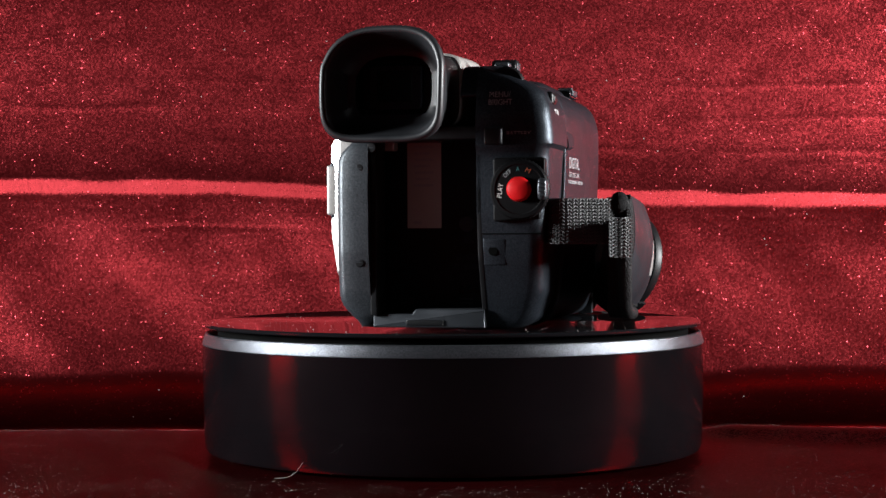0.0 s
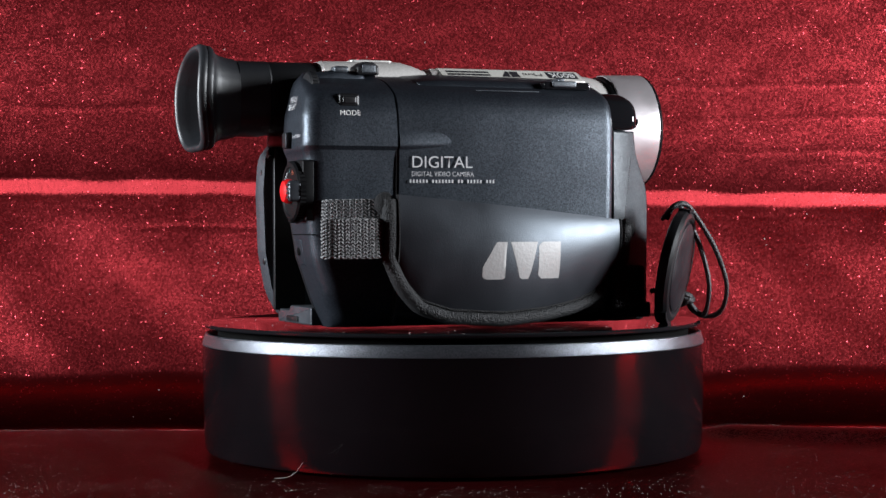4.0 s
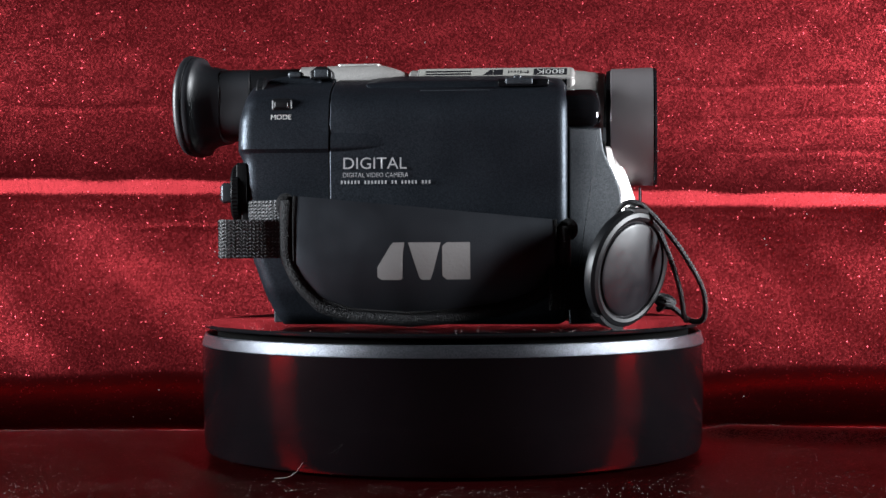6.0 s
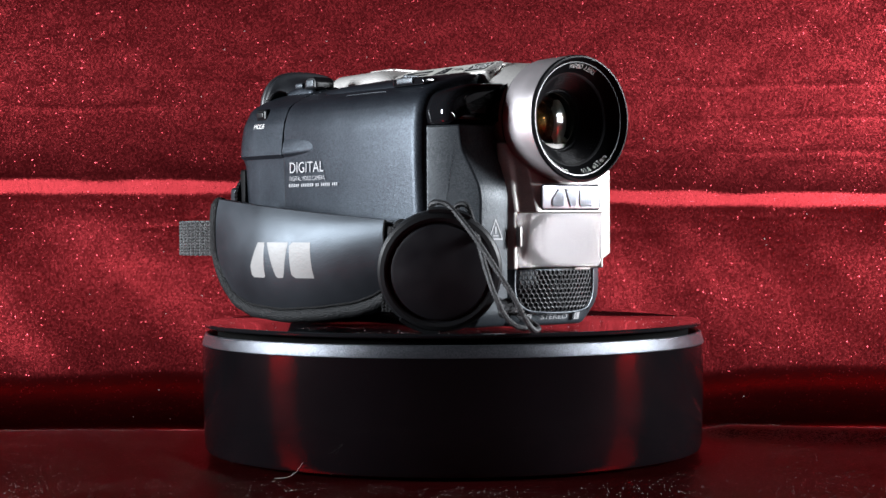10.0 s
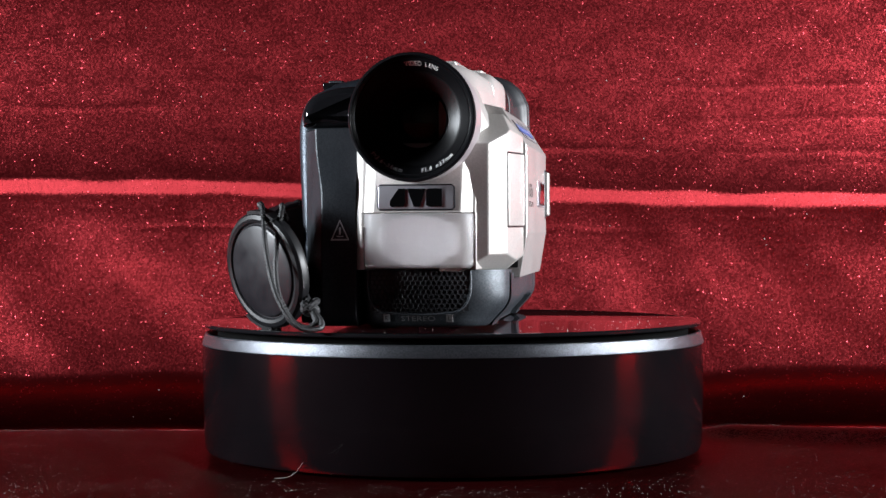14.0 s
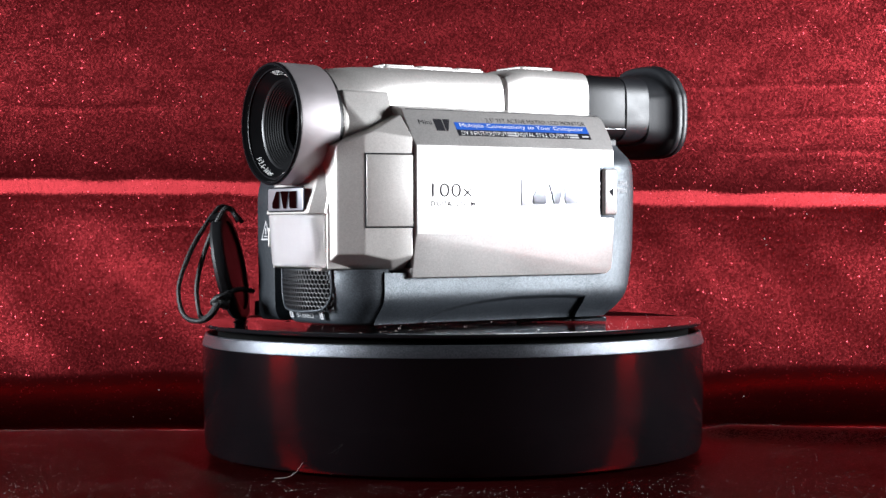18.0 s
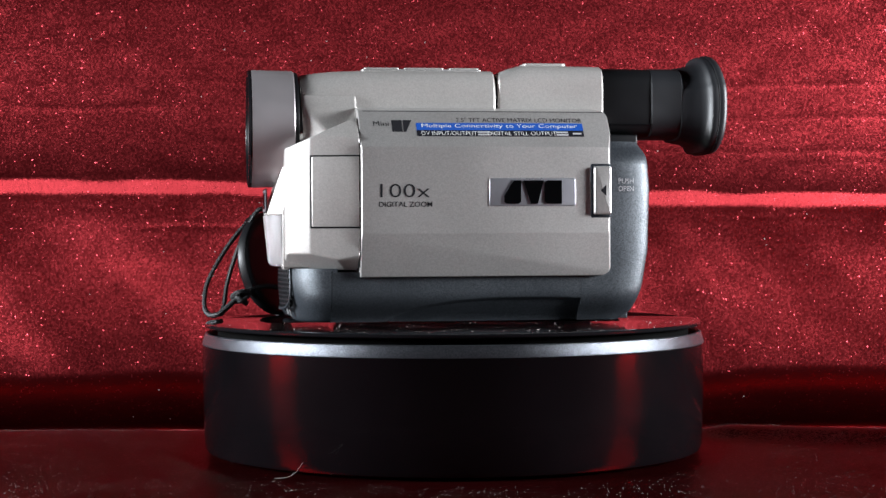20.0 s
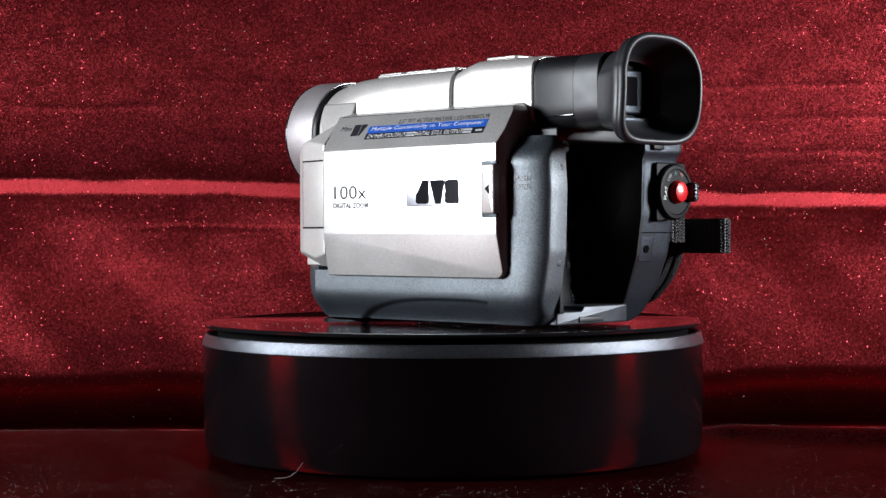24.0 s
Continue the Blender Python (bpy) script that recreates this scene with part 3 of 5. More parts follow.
def camcorder():
    c = tagged(new("camcorder"), "silver and dark grey mini tape camcorder with black hand strap", "camcorder")
    LAY[0] = TAPER
    # grip side ------------------------------------------------
    section = ((-18, 0.3), (-40, 0.3), (-46, 3), (-49.6, 14), (-50.6, 40), (-51.6, 62), (-51.6, 78), (-48.6, 86.5), (-40, 91.0), (-28, 94.2), (-18, 95.4))
    rad = [0.5, 4, 5, 6, 6, 6, 7, 7, 6, 5, 0.5]
    door = part("cassette_door", slab(section, "x", -45.4, 43, 0.5, 4.5, rad, 5), DARK, c, "dark grey ribbed cassette door")
    part("rear_grip", rear_grip(), DARK, c, "dark grey curved rear of the grip")
    # raised band across the seam
    bm = bmesh.new()
    net = []
    for i in range(25):
        x = -45.0 + 34.0 * i / 24
        fade = 1 - smoothstep(-45, -12, x)
        low = 66.2 + 1.6 * smoothstep(-45, -12, x)
        col = []
        for j in range(19):
            z = low - 0.9 + 11.0 * j / 18
            h = 1.25 * fade * smoothstep(low - 0.7, low + 1.0, z) * (1 - smoothstep(low + 1.5, low + 9, z))
            col.append(bm.verts.new((x, -51.45 - h + 0.6 * smoothstep(low + 5, low + 10, z) + 0.4 * (1 - fade), z)))
        net.append(col)
    for i in range(24):
        for j in range(18):
            bm.faces.new((net[i][j], net[i + 1][j], net[i + 1][j + 1], net[i][j + 1]))
    back_ = [[bm.verts.new((v.co.x, -48.0, v.co.z)) for v in col] for col in net]
    for i in range(24):
        for j in (0, 18):
            bm.faces.new((net[i][j], net[i + 1][j], back_[i + 1][j], back_[i][j]))
    for j in range(18):
        for i in (0, 24):
            bm.faces.new((net[i][j], net[i][j + 1], back_[i][j + 1], back_[i][j]))
    part("shoulder_ridge", bm, DARK, c, "tapering ridge", angle=50)
    part("seam", slab([(y + (0.5 if y < -30 else 0), z - (0.5 if z > 80 else 0)) for y, z in section], "x", -46.1, -45.2, 0, 0, rad, 4), BLACK, c, "black gap beside the cassette door")
    # raised deck on the cassette door, with its slot
    bm = slab(((-33, 95.6), (-22, 96.6), (34, 96.4), (42, 94), (42, 88), (-33, 88)), "y", -41, -18, 3.5, 0.4, [1, 3, 3, 3, 1, 1], 5)
    for v in bm.verts:
        v.co.z -= 0.19 * max(0, -20 - v.co.y)
    part("deck", bm, DARK, c)
    part("rib", box(-12, 14, -44.2, -41.2, 88.2, 89.2, 0.4), DARK2, c, "thin raised rib")
    part("slide_track", box(17, 36, -43.2, -36, 90.2, 93.0, 0.6), PIANO, c, "recessed black slide track")
    part("slide_switch", box(20, 30, -44.0, -36, 90.9, 93.4, 0.6), DARK2, c, "grey sliding eject switch")
    part("slide_switch", box(23.0, 25.5, -43.0, -37, 93.0, 94.6, 0.5), DARK2, c)
    # front of the grip side
    part("side_window", slab(((-14, 74.8), (-47.3, 74.8), (-47.8, 80), (-45, 86.0), (-36, 89.6), (-14, 91)), "x", 42, 55.2, 0.3, 4.0, [0.3, 1, 2, 6, 5, 0.3], 6), PIANO, c, "glossy black sensor window")
    prof = ((43.3, 0.8), (60.6, 0.8), (62.6, 5), (63.1, 48), (62.4, 52.6), (59.8, 58.4), (56.4, 65.6), (55.4, 74.5), (43.3, 74.5))
    bm = slab(prof, "y", -48.2, -25.4, 0.8, 0.2, [0.3, 2, 3, 3, 3, 3, 3, 0.6, 0.3], 5)
    # its outer side slants in towards the front
    for v in bm.verts:
        if v.co.y < -40:
            v.co.y = max(v.co.y, -48.2 + 0.5 * max(0.0, v.co.x - 43.5) + 0.8 * (v.co.y + 48.2))
    part("front_grip", bm, GRIPF, c, "dark grey stepped front of the grip")
    bars("front", (63.15, -31.4, 36.2), (((-3.6, -3.6), (3.6, -3.6), (3.0, -3.0), (-2.6, -3.0)), ((3.6, -3.6), (0, 4.2), (0, 3.2), (2.8, -3.0)), ((-3.6, -3.6), (-2.8, -3.0), (0, 3.2), (0, 4.2)), rect(-0.35, 0.35, -1.4, 1.2), rect(-1.3, 1.3, -2.3, -1.9)), GREY_INK, c, "warning_triangle")
    # print on the grip side
    lettering("DIGITAL", "right", (-28.4, -52.1, 61.4), 23.6, 4.3, GREY_INK, c)
    lettering("DIGITAL VIDEO CAMERA", "right", (-28.2, -52.0, 57.0), 24.4, 1.75, GREY_INK, c)
    bars("right", (-22.6, -51.9, 54.3), [rect(x + k * 1.27, x + k * 1.27 + 0.62, -0.62, 0.62) for x, n in ((-18.6, 6), (-9.8, 7), (0.3, 2), (4.0, 5), (11.6, 3)) for k in range(n)], GREY_INK, c)
    lettering("MODE", "right", (-63.6, -51.35, 79.0), 7.6, 1.9, WHITE_INK, c, 10)
    part("mode_button_frame", box(-67.5, -59.6, -50.7, -46, 81.2, 86.2, 1.2, 1.4, "y"), BLACK, c)
    part("mode_button", box(-66.3, -61.0, -51.2, -46, 82.2, 85.2, 0.7, 1.0, "y"), BLACK, c, "small black push button")
    # wheels and sliders on the rear top
    bm = lathe(((0, -1.6), (6.4, -1.6), (7.2, -1.0), (7.2, 1.0), (6.4, 1.6), (0, 1.6)), (-73.2, -34.5, 88.0), "x", 60)
    for i, v in enumerate(bm.verts):
        d = Vector((v.co.y + 34.5, v.co.z - 88.0))
        if d.length > 7 and (i % 60) % 2:
            v.co.y, v.co.z = -34.5 + d.x * 0.94, 88.0 + d.y * 0.94
    part("menu_wheel", bm, BLACK, c, "knurled black menu wheel")
    part("wheel_cowl", slab(((-77, 84), (-71, 95), (-62, 96.4), (-52, 95.8), (-49, 90), (-60, 84)), "y", -33, -18, 2.5, 0.3, 2.0, 5), DARK, c)
    part("snapshot_button", box(-63.5, -58.0, -33.5, -28, 95.2, 97.6, 0.9), DARK2, c)
    part("zoom_rocker", slab(((-55, 94.5), (-55, 97.4), (-52.5, 99.4), (-48.5, 99.4), (-46.4, 97.4), (-46.4, 94.5)), "y", -34.5, -25, 0.8, 0.8, 0.7, 4), BLACK, c, "raised black zoom rocker")
    part("zoom_rocker_groove", box(-53.2, -48.0, -34.9, -30, 95.2, 98.2, 0.4), DARK2, c)
    # rear, right of the battery bay
    part("dial_plate", slab(((-31, 39), (-46, 40.5), (-50, 48), (-50, 62), (-31, 62)), "x", -81.0, -77, 0.6, 0.2, 1.5, 4), DIAL, c, "black plate round the mode dial")
    bm = lathe(((0, -2.0), (8.6, -2.0), (9.0, -2.3), (10.2, -2.2), (11.0, -1.4), (11.0, 0.6), (0, 0.6)), (-81.0, -41.0, 50.6), "x", 90)
    for i, v in enumerate(bm.verts):
        d = Vector((v.co.y + 41.0, v.co.z - 50.6))
        if d.length > 10.5 and (i % 90) % 2 == 0:
            v.co.y, v.co.z = -41.0 + d.x * 0.965, 50.6 + d.y * 0.965
    dial = part("mode_dial", bm, DIAL, c, "black knurled mode dial")
    part("record_button", lathe(((0, -2.9), (2.2, -2.75), (3.7, -2.2), (4.4, -1.0), (4.5, 1.5)), (-83.6, -41.0, 50.6), "x", 40), RED, dial, "round red record button")
    part("dial_lever", slab(((-51.4, 47.4), (-49.6, 46.6), (-48.2, 47.2), (-47.9, 50.6), (-48.2, 54.0), (-49.6, 54.6), (-51.4, 53.8)), "x", -86.6, -82.4, 1.1, 0.3, 0.8, 4), STEEL, dial, "worn grey dial lever")
    for k in range(4):
        part("lever_rib", box(-87.0, -86.2, -50.9, -48.5, 47.9 + 1.5 * k, 48.6 + 1.5 * k, 0.25), STEEL, dial)
    lettering("PLAY", "back", (-83.15, -34.0, 50.2), 5.0, 1.7, WHITE_INK, dial, 0, 0, 82)
    lettering("OFF", "back", (-83.15, -36.6, 56.2), 3.2, 1.5, GREY_INK, dial, 0, 0, 40)
    lettering("A", "back", (-83.15, -40.5, 57.8), 1.3, 1.6, surface("teal_print", (0.04, 0.16, 0.16), 0.5), dial)
    lettering("M", "back", (-83.15, -44.2, 57.2), 1.6, 1.6, surface("orange_print", (0.30, 0.06, 0.02), 0.5), dial, 0, 0, -28)
    lettering("MENU/", "back", (-79.1, -33.4, 84.6), 7.8, 2.0, GREY_INK, c, 8)
    lettering("BRIGHT", "back", (-79.75, -33.6, 81.8), 8.6, 2.0, GREY_INK, c, 8)
    lettering("BATTERY", "back", (-80.4, -40.4, 70.4), 8.8, 1.8, GREY_INK, c)
    lettering("RELEASE", "back", (-80.4, -40.2, 67.6), 8.6, 1.8, GREY_INK, c)
    part("battery_release", box(-82.2, -79, -34.6, -28.0, 66.6, 72.6, 0.7), BLACK, c, "battery release slide")
    part("battery_release_edge", box(-82.6, -82.0, -34.4, -33.6, 66.9, 72.2, 0.2), STEEL, c)
    part("lock_flap", slab(((-75.5, 23.6), (-77.35, 33.0), (-74, 33.0), (-73, 23.6)), "y", -34.6, -26.4, 0.3, 0.3, 0.3, 3), DARK, c, "small cover with a screw hole")
    part("grip_seam", box(-77.75, -76, -48.4, -26, 34.7, 35.05, 0.1), VOID, c, "thin seam across the grip")
    part("screw_hole", lathe(((0, 0), (1.6, 0), (1.8, 0.3)), (-76.75, -30.0, 28.8), "x", 24), VOID, c)
    part("strap_lug", box(-79.4, -76.4, -47.8, -45.0, 40, 60, 0.6), BLACK, c)
    # battery bay -----------------------------------------------
    part("bay_back", box(-53, -48, -25, 20, 3, 72, 0.3), BLACK, c, "black back of the empty battery bay")
    part("bay_roof", box(-74, -50, -25, 20, 69.0, 74, 0.8), BLACK, c)
    part("bay_floor", slab(((-25.5, 0.6), (16.8, 0.6), (16.8, 5.6), (2, 5.6), (0.6, 7.4), (-25.5, 7.4)), "x", -70.6, -55, 0.6, 0.3, 0.5, 4), STEEL, c, "dull metal battery shoe")
    part("bay_latch", box(-71.2, -68.2, -10, 4, 1.4, 3.4, 0.3), BLACK, c)
    part("bay_wall", slab(((-50, 2), (-66.9, 2), (-70.7, 10), (-76.1, 26), (-78.6, 42), (-79.2, 63), (-79.4, 69), (-50, 69)), "y", -26.2, -24.4, 0.2, 0.3, 0.3, 3), BLACK, c)
    label = part("bay_label", box(-53.25, -53.0, -5.2, 8.0, 37, 69.5, 0.05), PAPER, c, "pale printed label")
    bars("back", (-53.3, 1.4, 60), [rect(-4 + 0.3 * (i % 3), 3.5 - 1.2 * (i % 2), 7 - 2.4 * i, 7.9 - 2.4 * i) for i in range(7)] + [rect(-4.2, -1.2, -21.5, -20.4)], GREY_INK, label)
    for k, w in enumerate((9.0, 11.5)):
        bars("back", (-53.05, -16.5, 26.0 - 3.4 * k), dashes((2.2, 1.0, w * 0.4, 0.9, w * 0.22), 2.2, 0.5), DARK, c, "embossed_bar", 0, 0.35, 0.4)
    bars("back", (-53.05, -15.5, 33.0), (((-2.2, -1.9), (2.2, -1.9), (0, 2.1)),), DARK, c, "embossed_triangle", 0, 0.35, 0.4)
    part("bay_hole", lathe(((0, -0.2), (2.6, -0.2), (3.0, 0.2)), (-53.2, -15.0, 38.5), "x", 28), STEEL, c)
    for y in (-19, -16, -13):
        part("contact_slot", box(-53.3, -53, y - 0.9, y + 0.9, 12.5, 15.5, 0.1), PIANO, c)
    for z in (8.6, 10.2):
        part("contact", box(-53.6, -53, -17, -12.5, z, z + 0.7, 0.1), STEEL, c)
        part("contact", box(-53.6, -53, 6, 10.5, z, z + 0.7, 0.1), STEEL, c)
    # left rear flank ---------------------------------------------
    part("rear_flank", rear_flank(), DARK2, c, "slate grey curved rear flank", angle=45)
    part("bay_rim", box(-72.5, -60, 14.8, 17.3, 5, 69, 0.5), BLACK, c, "black inner rim of the battery bay")
    for x, z, y in ((-74.9, 66.4, 16.0), (-75.3, 24.6, 20.6), (-76.1, 58.8, 20.6)):
        screw = part("screw", lathe(((0, -0.35), (1.5, -0.3), (1.8, -0.05), (1.8, 0.8)), (x + 0.25, y, z), "x", 24), BLACK, c, "small black cross-head screw")
        part("screw_slot", box(x - 0.16, x - 0.05, y - 0.9, y + 0.9, z - 0.16, z + 0.16, 0.05), STEEL, screw)
    lettering("PUSH", "left", (-66.0, 31.75, 55.2), 6.0, 2.0, GREY_INK, c)
    lettering("OPEN", "left", (-66.0, 31.75, 52.2), 6.0, 2.0, GREY_INK, c)
    # lower left base ------------------------------------------------
    nx, nz = 150, 40
    bm = bmesh.new()
    rows = []
    for j in range(nz + 1):
        row = []
        for i in range(nx + 1):
            x, z = -57 + 105.9 * i / nx, 0.6 + 19.6 * j / nz
            y = 31.4 - 7.5 * (1 - smoothstep(0, 15, z)) ** 2
            e = abs((x + 26) / 58) ** 2.4 + ((z + 4.0) / 14.0) ** 2
            y -= 2.2 * (1 - smoothstep(0.88, 1.0, e))
            row.append(bm.verts.new((x, y, z)))
        rows.append(row)
    for j in range(nz):
        for i in range(nx):
            bm.faces.new((rows[j][i], rows[j][i + 1], rows[j + 1][i + 1], rows[j + 1][i]))
    inner = [[bm.verts.new((r[k].co.x, 5, r[k].co.z)) for k in range(nx + 1)] for r in (rows[0], rows[-1])]
    for row, inn in zip((rows[0], rows[-1]), inner):
        for i in range(nx):
            bm.faces.new((row[i], row[i + 1], inn[i + 1], inn[i]))
    part("lower_case", bm, DARK2, c, "slate grey lower case with a scooped side", angle=60)
    # front corner with the microphone
    LAY[0] = PLAIN
    part("front_corner", front_corner(), DARK2, c, "slate grey rounded front corner", angle=50)
    part("case_seam", slab([(6, 1.0)] + [(29.35 - 7.5 * (1 - smoothstep(0, 15, z)) ** 2 * 0.985, z) for z in (1.0, 2, 3.5, 5, 7, 9, 11, 13, 16, 20.6)] + [(6, 20.6)], "x", 50.4, 50.9, 0, 0), VOID, c, "thin seam in the lower case")
    LAY[0] = CORNER
    grille(c)
    LAY[0] = PLAIN
    lettering("STEREO", "front", (66.3, -2.8, 3.9), 12.6, 1.9, GREY_INK, c, -16)
    for y, s in ((-14.6, "R"), (8.7, "L")):
        tab = bars("front", (65.6, y, 4.0), (rect(-1.2, 1.2, -1.4, 1.4),), GREY_INK, c, "channel_tab", -16, 0.25, 0.4)
        lettering(s, "front", (65.85, y, 4.0), 1.0, 1.7, DARK_INK, tab, -16)
    # silver front: a flat middle, facets falling away at both sides
    plan = ((58, -22), (64.5, -26.3), (66.5, -25.6), (69.5, -23.6), (69.7, -21.6), (75.0, -17.8), (75.0, 14.2), (69.6, 18.0), (69.4, 19.0), (60, 20.0), (45, 20.0))
    corner = [0.5, 0.6, 0.8, 0.8, 0.8, 0.8, 0.8, 0.8, 0.4, 0.8, 0.5]
    bm = slab(plan, "z", 42.6, 68.3, 0.3, 1.2, corner, 4)
    for v in bm.verts:
        v.co.x -= max(0, v.co.x - 60) * 0.62 * smoothstep(57, 70, v.co.z)
    part("front_panel", bm, SILVER, c, "champagne silver front panel", angle=24)
    plan = ((58, -22), (64.5, -26.3), (66.5, -25.6), (69.0, -23.8), (69.0, -22.4), (66.2, -22.2), (66.2, 18.2), (69.0, 18.4), (69.0, 19.2), (60, 20.0), (45, 20.0))
    part("lamp_housing", slab(plan, "z", 21.8, 42.7, 0.5, 0.1, [0.5, 0.6, 0.8, 0.6, 0.3, 0.3, 0.3, 0.3, 0.3, 0.8, 0.5], 4), SILVER, c, "silver frame round the lamp", angle=24)
    badge = part("badge", box(74.7, 75.35, -15.8, 11.9, 43.9, 52.4, 0.35, 0.9, "x"), BADGE, c, "small grey mirror badge")
    bars("front", (75.5, -1.9, 48.0), mark(19, 6.6), BADGE_INK, badge, "maker_mark", 0, 0.3, 0.45)
    part("badge_frame", tube([(75.05, -1.95 + 14.1 * sx, 48.15 + 4.5 * sz) for sx, sz in ((-1, -0.8), (-0.94, -1), (0.94, -1), (1, -0.8), (1, 0.8), (0.94, 1), (-0.94, 1), (-1, 0.8), (-1, -0.8))], 0.28, 6), DARK_INK, badge)
    for y in (-5.2, 2.4):
        part("lens_index", box(74.6, 75.2, y - 0.5, y + 0.5, 54.0, 55.0, 0.1), WHITE_INK, c)
    # lamp window under the badge
    bm = lathe(((0, -2.4), (4.5, -1.6), (7.5, -0.4), (8.6, 0.8), (9.0, 1.0), (9.4, 0.6), (9.5, -1.5)), (70.6, -1.9, 32.6), "x", 64)
    for v in bm.verts:
        v.co.y = -1.9 + (v.co.y + 1.9) * 1.62
    part("lamp_reflector", bm, REFLECTOR, c, "oval satin lamp reflector")
    plan = ((66.4, -22.3), (69.4, -22.3), (72.8, -20.2), (75.4, -14), (75.8, -2), (75.4, 10), (73.2, 15.4), (69.6, 18.1), (66.4, 18.1))
    bm = slab(plan, "z", 22.4, 42.4, 1.6, 0.5, [0.3, 1.0, 2, 4, 5, 4, 2, 0.8, 0.3], 5)
    for v in bm.verts:
        v.co.x -= max(0, v.co.x - 66.4) * 0.26 * (1 - smoothstep(21, 31, v.co.z))
    part("lamp_window", bm, FROST, c, "frosted clear lamp window")
    part("lamp_tab", box(69.0, 71.5, -23.2, -22.2, 30, 37.5, 0.4), SILVER, c)
    LAY[0] = TAPER
    # left front: the hinge side
    sides = lambda d: (((65.0 + 0.76 * d, 25.5 + 0.65 * d, 40), (0.76, 0.65, 0)), ((57.1 + 0.557 * d, 30.8 + 0.83 * d, 40), (0.557, 0.83, 0)), ((39.6 + 0.239 * d, 35.1 + 0.971 * d, 40), (0.239, 0.971, 0)))
    cuts = (*sides(0), ((64.7, 20, 68.4), (0.41, 0.0, 0.912)), ((50, 33.6, 71.5), (0.1, 0.75, 0.66)), ((64.6, 25.3, 27.0), (0.30, 0.45, -0.84)), ((45, 32.6, 24.5), (0.0, 0.62, -0.78)))
    part("hinge_case", chip(38.7, 65.8, 6, 36.4, 21.0, 84, cuts, 2.6, 5), SILVER, c, "rounded champagne silver hinge case", angle=40)
    part("hinge_gap", box(38.2, 38.9, 20, 33.0, 22, 74, 0.2), BLACK, c)
    part("hinge_outline", chip(38.4, 57.1, 24, 37, 37.1, 65.1, sides(0.10), 0.0), BLACK, c, angle=20)
    part("hinge", chip(38.9, 56.5, 24, 37, 37.7, 64.5, sides(0.45), 0.35, 3), SILVER, c, "silver hinge block of the screen", angle=25)
    # screen panel -----------------------------------------------------------
    cuts = (((0, 36.6, 68.2), (0, 0.83, 0.557)), ((0, 27.2, 82.4), (0, 0.22, 0.975)), ((0, 36.6, 35.0), (0, 0.985, -0.17)), ((-58.9, 34.0, 40), (-0.94, 0.34, 0)), ((38.1, 36.3, 40), (0.80, 0.60, 0)))
    # its rear corners are rounded
    for xc, zc, way in ((-55.2, 79.6, 1), (-55.2, 22.5, -1)):
        cuts += tuple(((xc - 4.1 * math.cos(a), 33, zc + way * 4.1 * math.sin(a)), (-math.cos(a), 0, way * math.sin(a))) for a in (math.radians(30), math.radians(60)))
    panel = part("screen_panel", chip(-59.4, 38.3, 19.5, 36.6, 18.3, 85.2, cuts, 1.25, 4), SILVER2, c, "closed silver flip-out screen panel", angle=13)
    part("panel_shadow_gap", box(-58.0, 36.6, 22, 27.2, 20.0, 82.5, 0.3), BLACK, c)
    # print on the sloping upper face of the panel
    on = lambda x, z: (x, 36.62 - (z - 68.2) * 0.671, z)
    lettering("2.5\" TFT ACTIVE MATRIX LCD MONITOR", "left", on(-24.0, 78.9), 49.5, 2.1, DARK_INK, panel, 33.9)
    stick = bars("left", on(-16.2, 75.0), (rect(-32.6, 32.6, -0.3, 3.2),), BLUE_FILM, panel, "sticker", 33.9, 0.10, 0.1, "blue and black feature sticker")
    bars("left", on(-16.2, 75.0), (rect(-32.6, 32.6, -3.2, -0.3),), INK_FILM, stick, "sticker_base", 33.9, 0.10, 0.1)
    LAY[0] = TAPER @ Matrix.Translation((0, 0.08, 0.06))
    lettering("Multiple Connectivity to Your Computer", "left", on(-16.2, 76.3), 61, 2.3, WHITE_INK, stick, 33.9)
    lettering("DV INPUT/OUTPUT", "left", on(3.9, 73.5), 21.5, 1.9, WHITE_INK, stick, 33.9)
    lettering("DIGITAL STILL OUTPUT", "left", on(-24.5, 73.5), 27.0, 1.9, WHITE_INK, stick, 33.9)
    for x in (-9.4, -40.3):
        bars("left", on(x, 73.5), (rect(-2.3, 2.3, 0.2, 1.0), rect(-2.3, 2.3, -1.0, -0.2)), GREY_INK, stick, "print_bar", 33.9)
    bars("left", on(-46.2, 73.5), (rect(-1.7, 1.7, -0.4, 0.4),), GREY_INK, stick, "print_bar", 33.9)
    LAY[0] = TAPER
    lettering("Mini", "left", on(29.9, 77.3), 6.0, 2.2, DARK_INK, panel, 33.9)
    bars("left", on(22.2, 76.4), (rect(-3.6, 0.4, -2.8, 2.8), ((0.8, -2.8), (1.7, -2.8), (4.2, 2.8), (0.8, 2.8))), DARK_INK, panel, "format_mark", 33.9)
    lettering("100x", "left", (21.6, 36.65, 51.4), 19.0, 5.2, DARK_INK, panel, weight=-0.008)
    lettering("DIGITAL ZOOM", "left", (21.4, 36.65, 46.2), 20.4, 2.0, DARK_INK, panel, weight=0.006)
    pb = part("badge", box(-44.6, -10.8, 36.0, 36.95, 45.4, 56.2, 0.3, 0.8, "y"), BADGE, panel, "grey mirror badge")
    bars("left", (-27.8, 36.95, 50.8), mark(22.5, 9.0), BADGE_INK, pb, "maker_mark", 0, 0.45, 0.5)
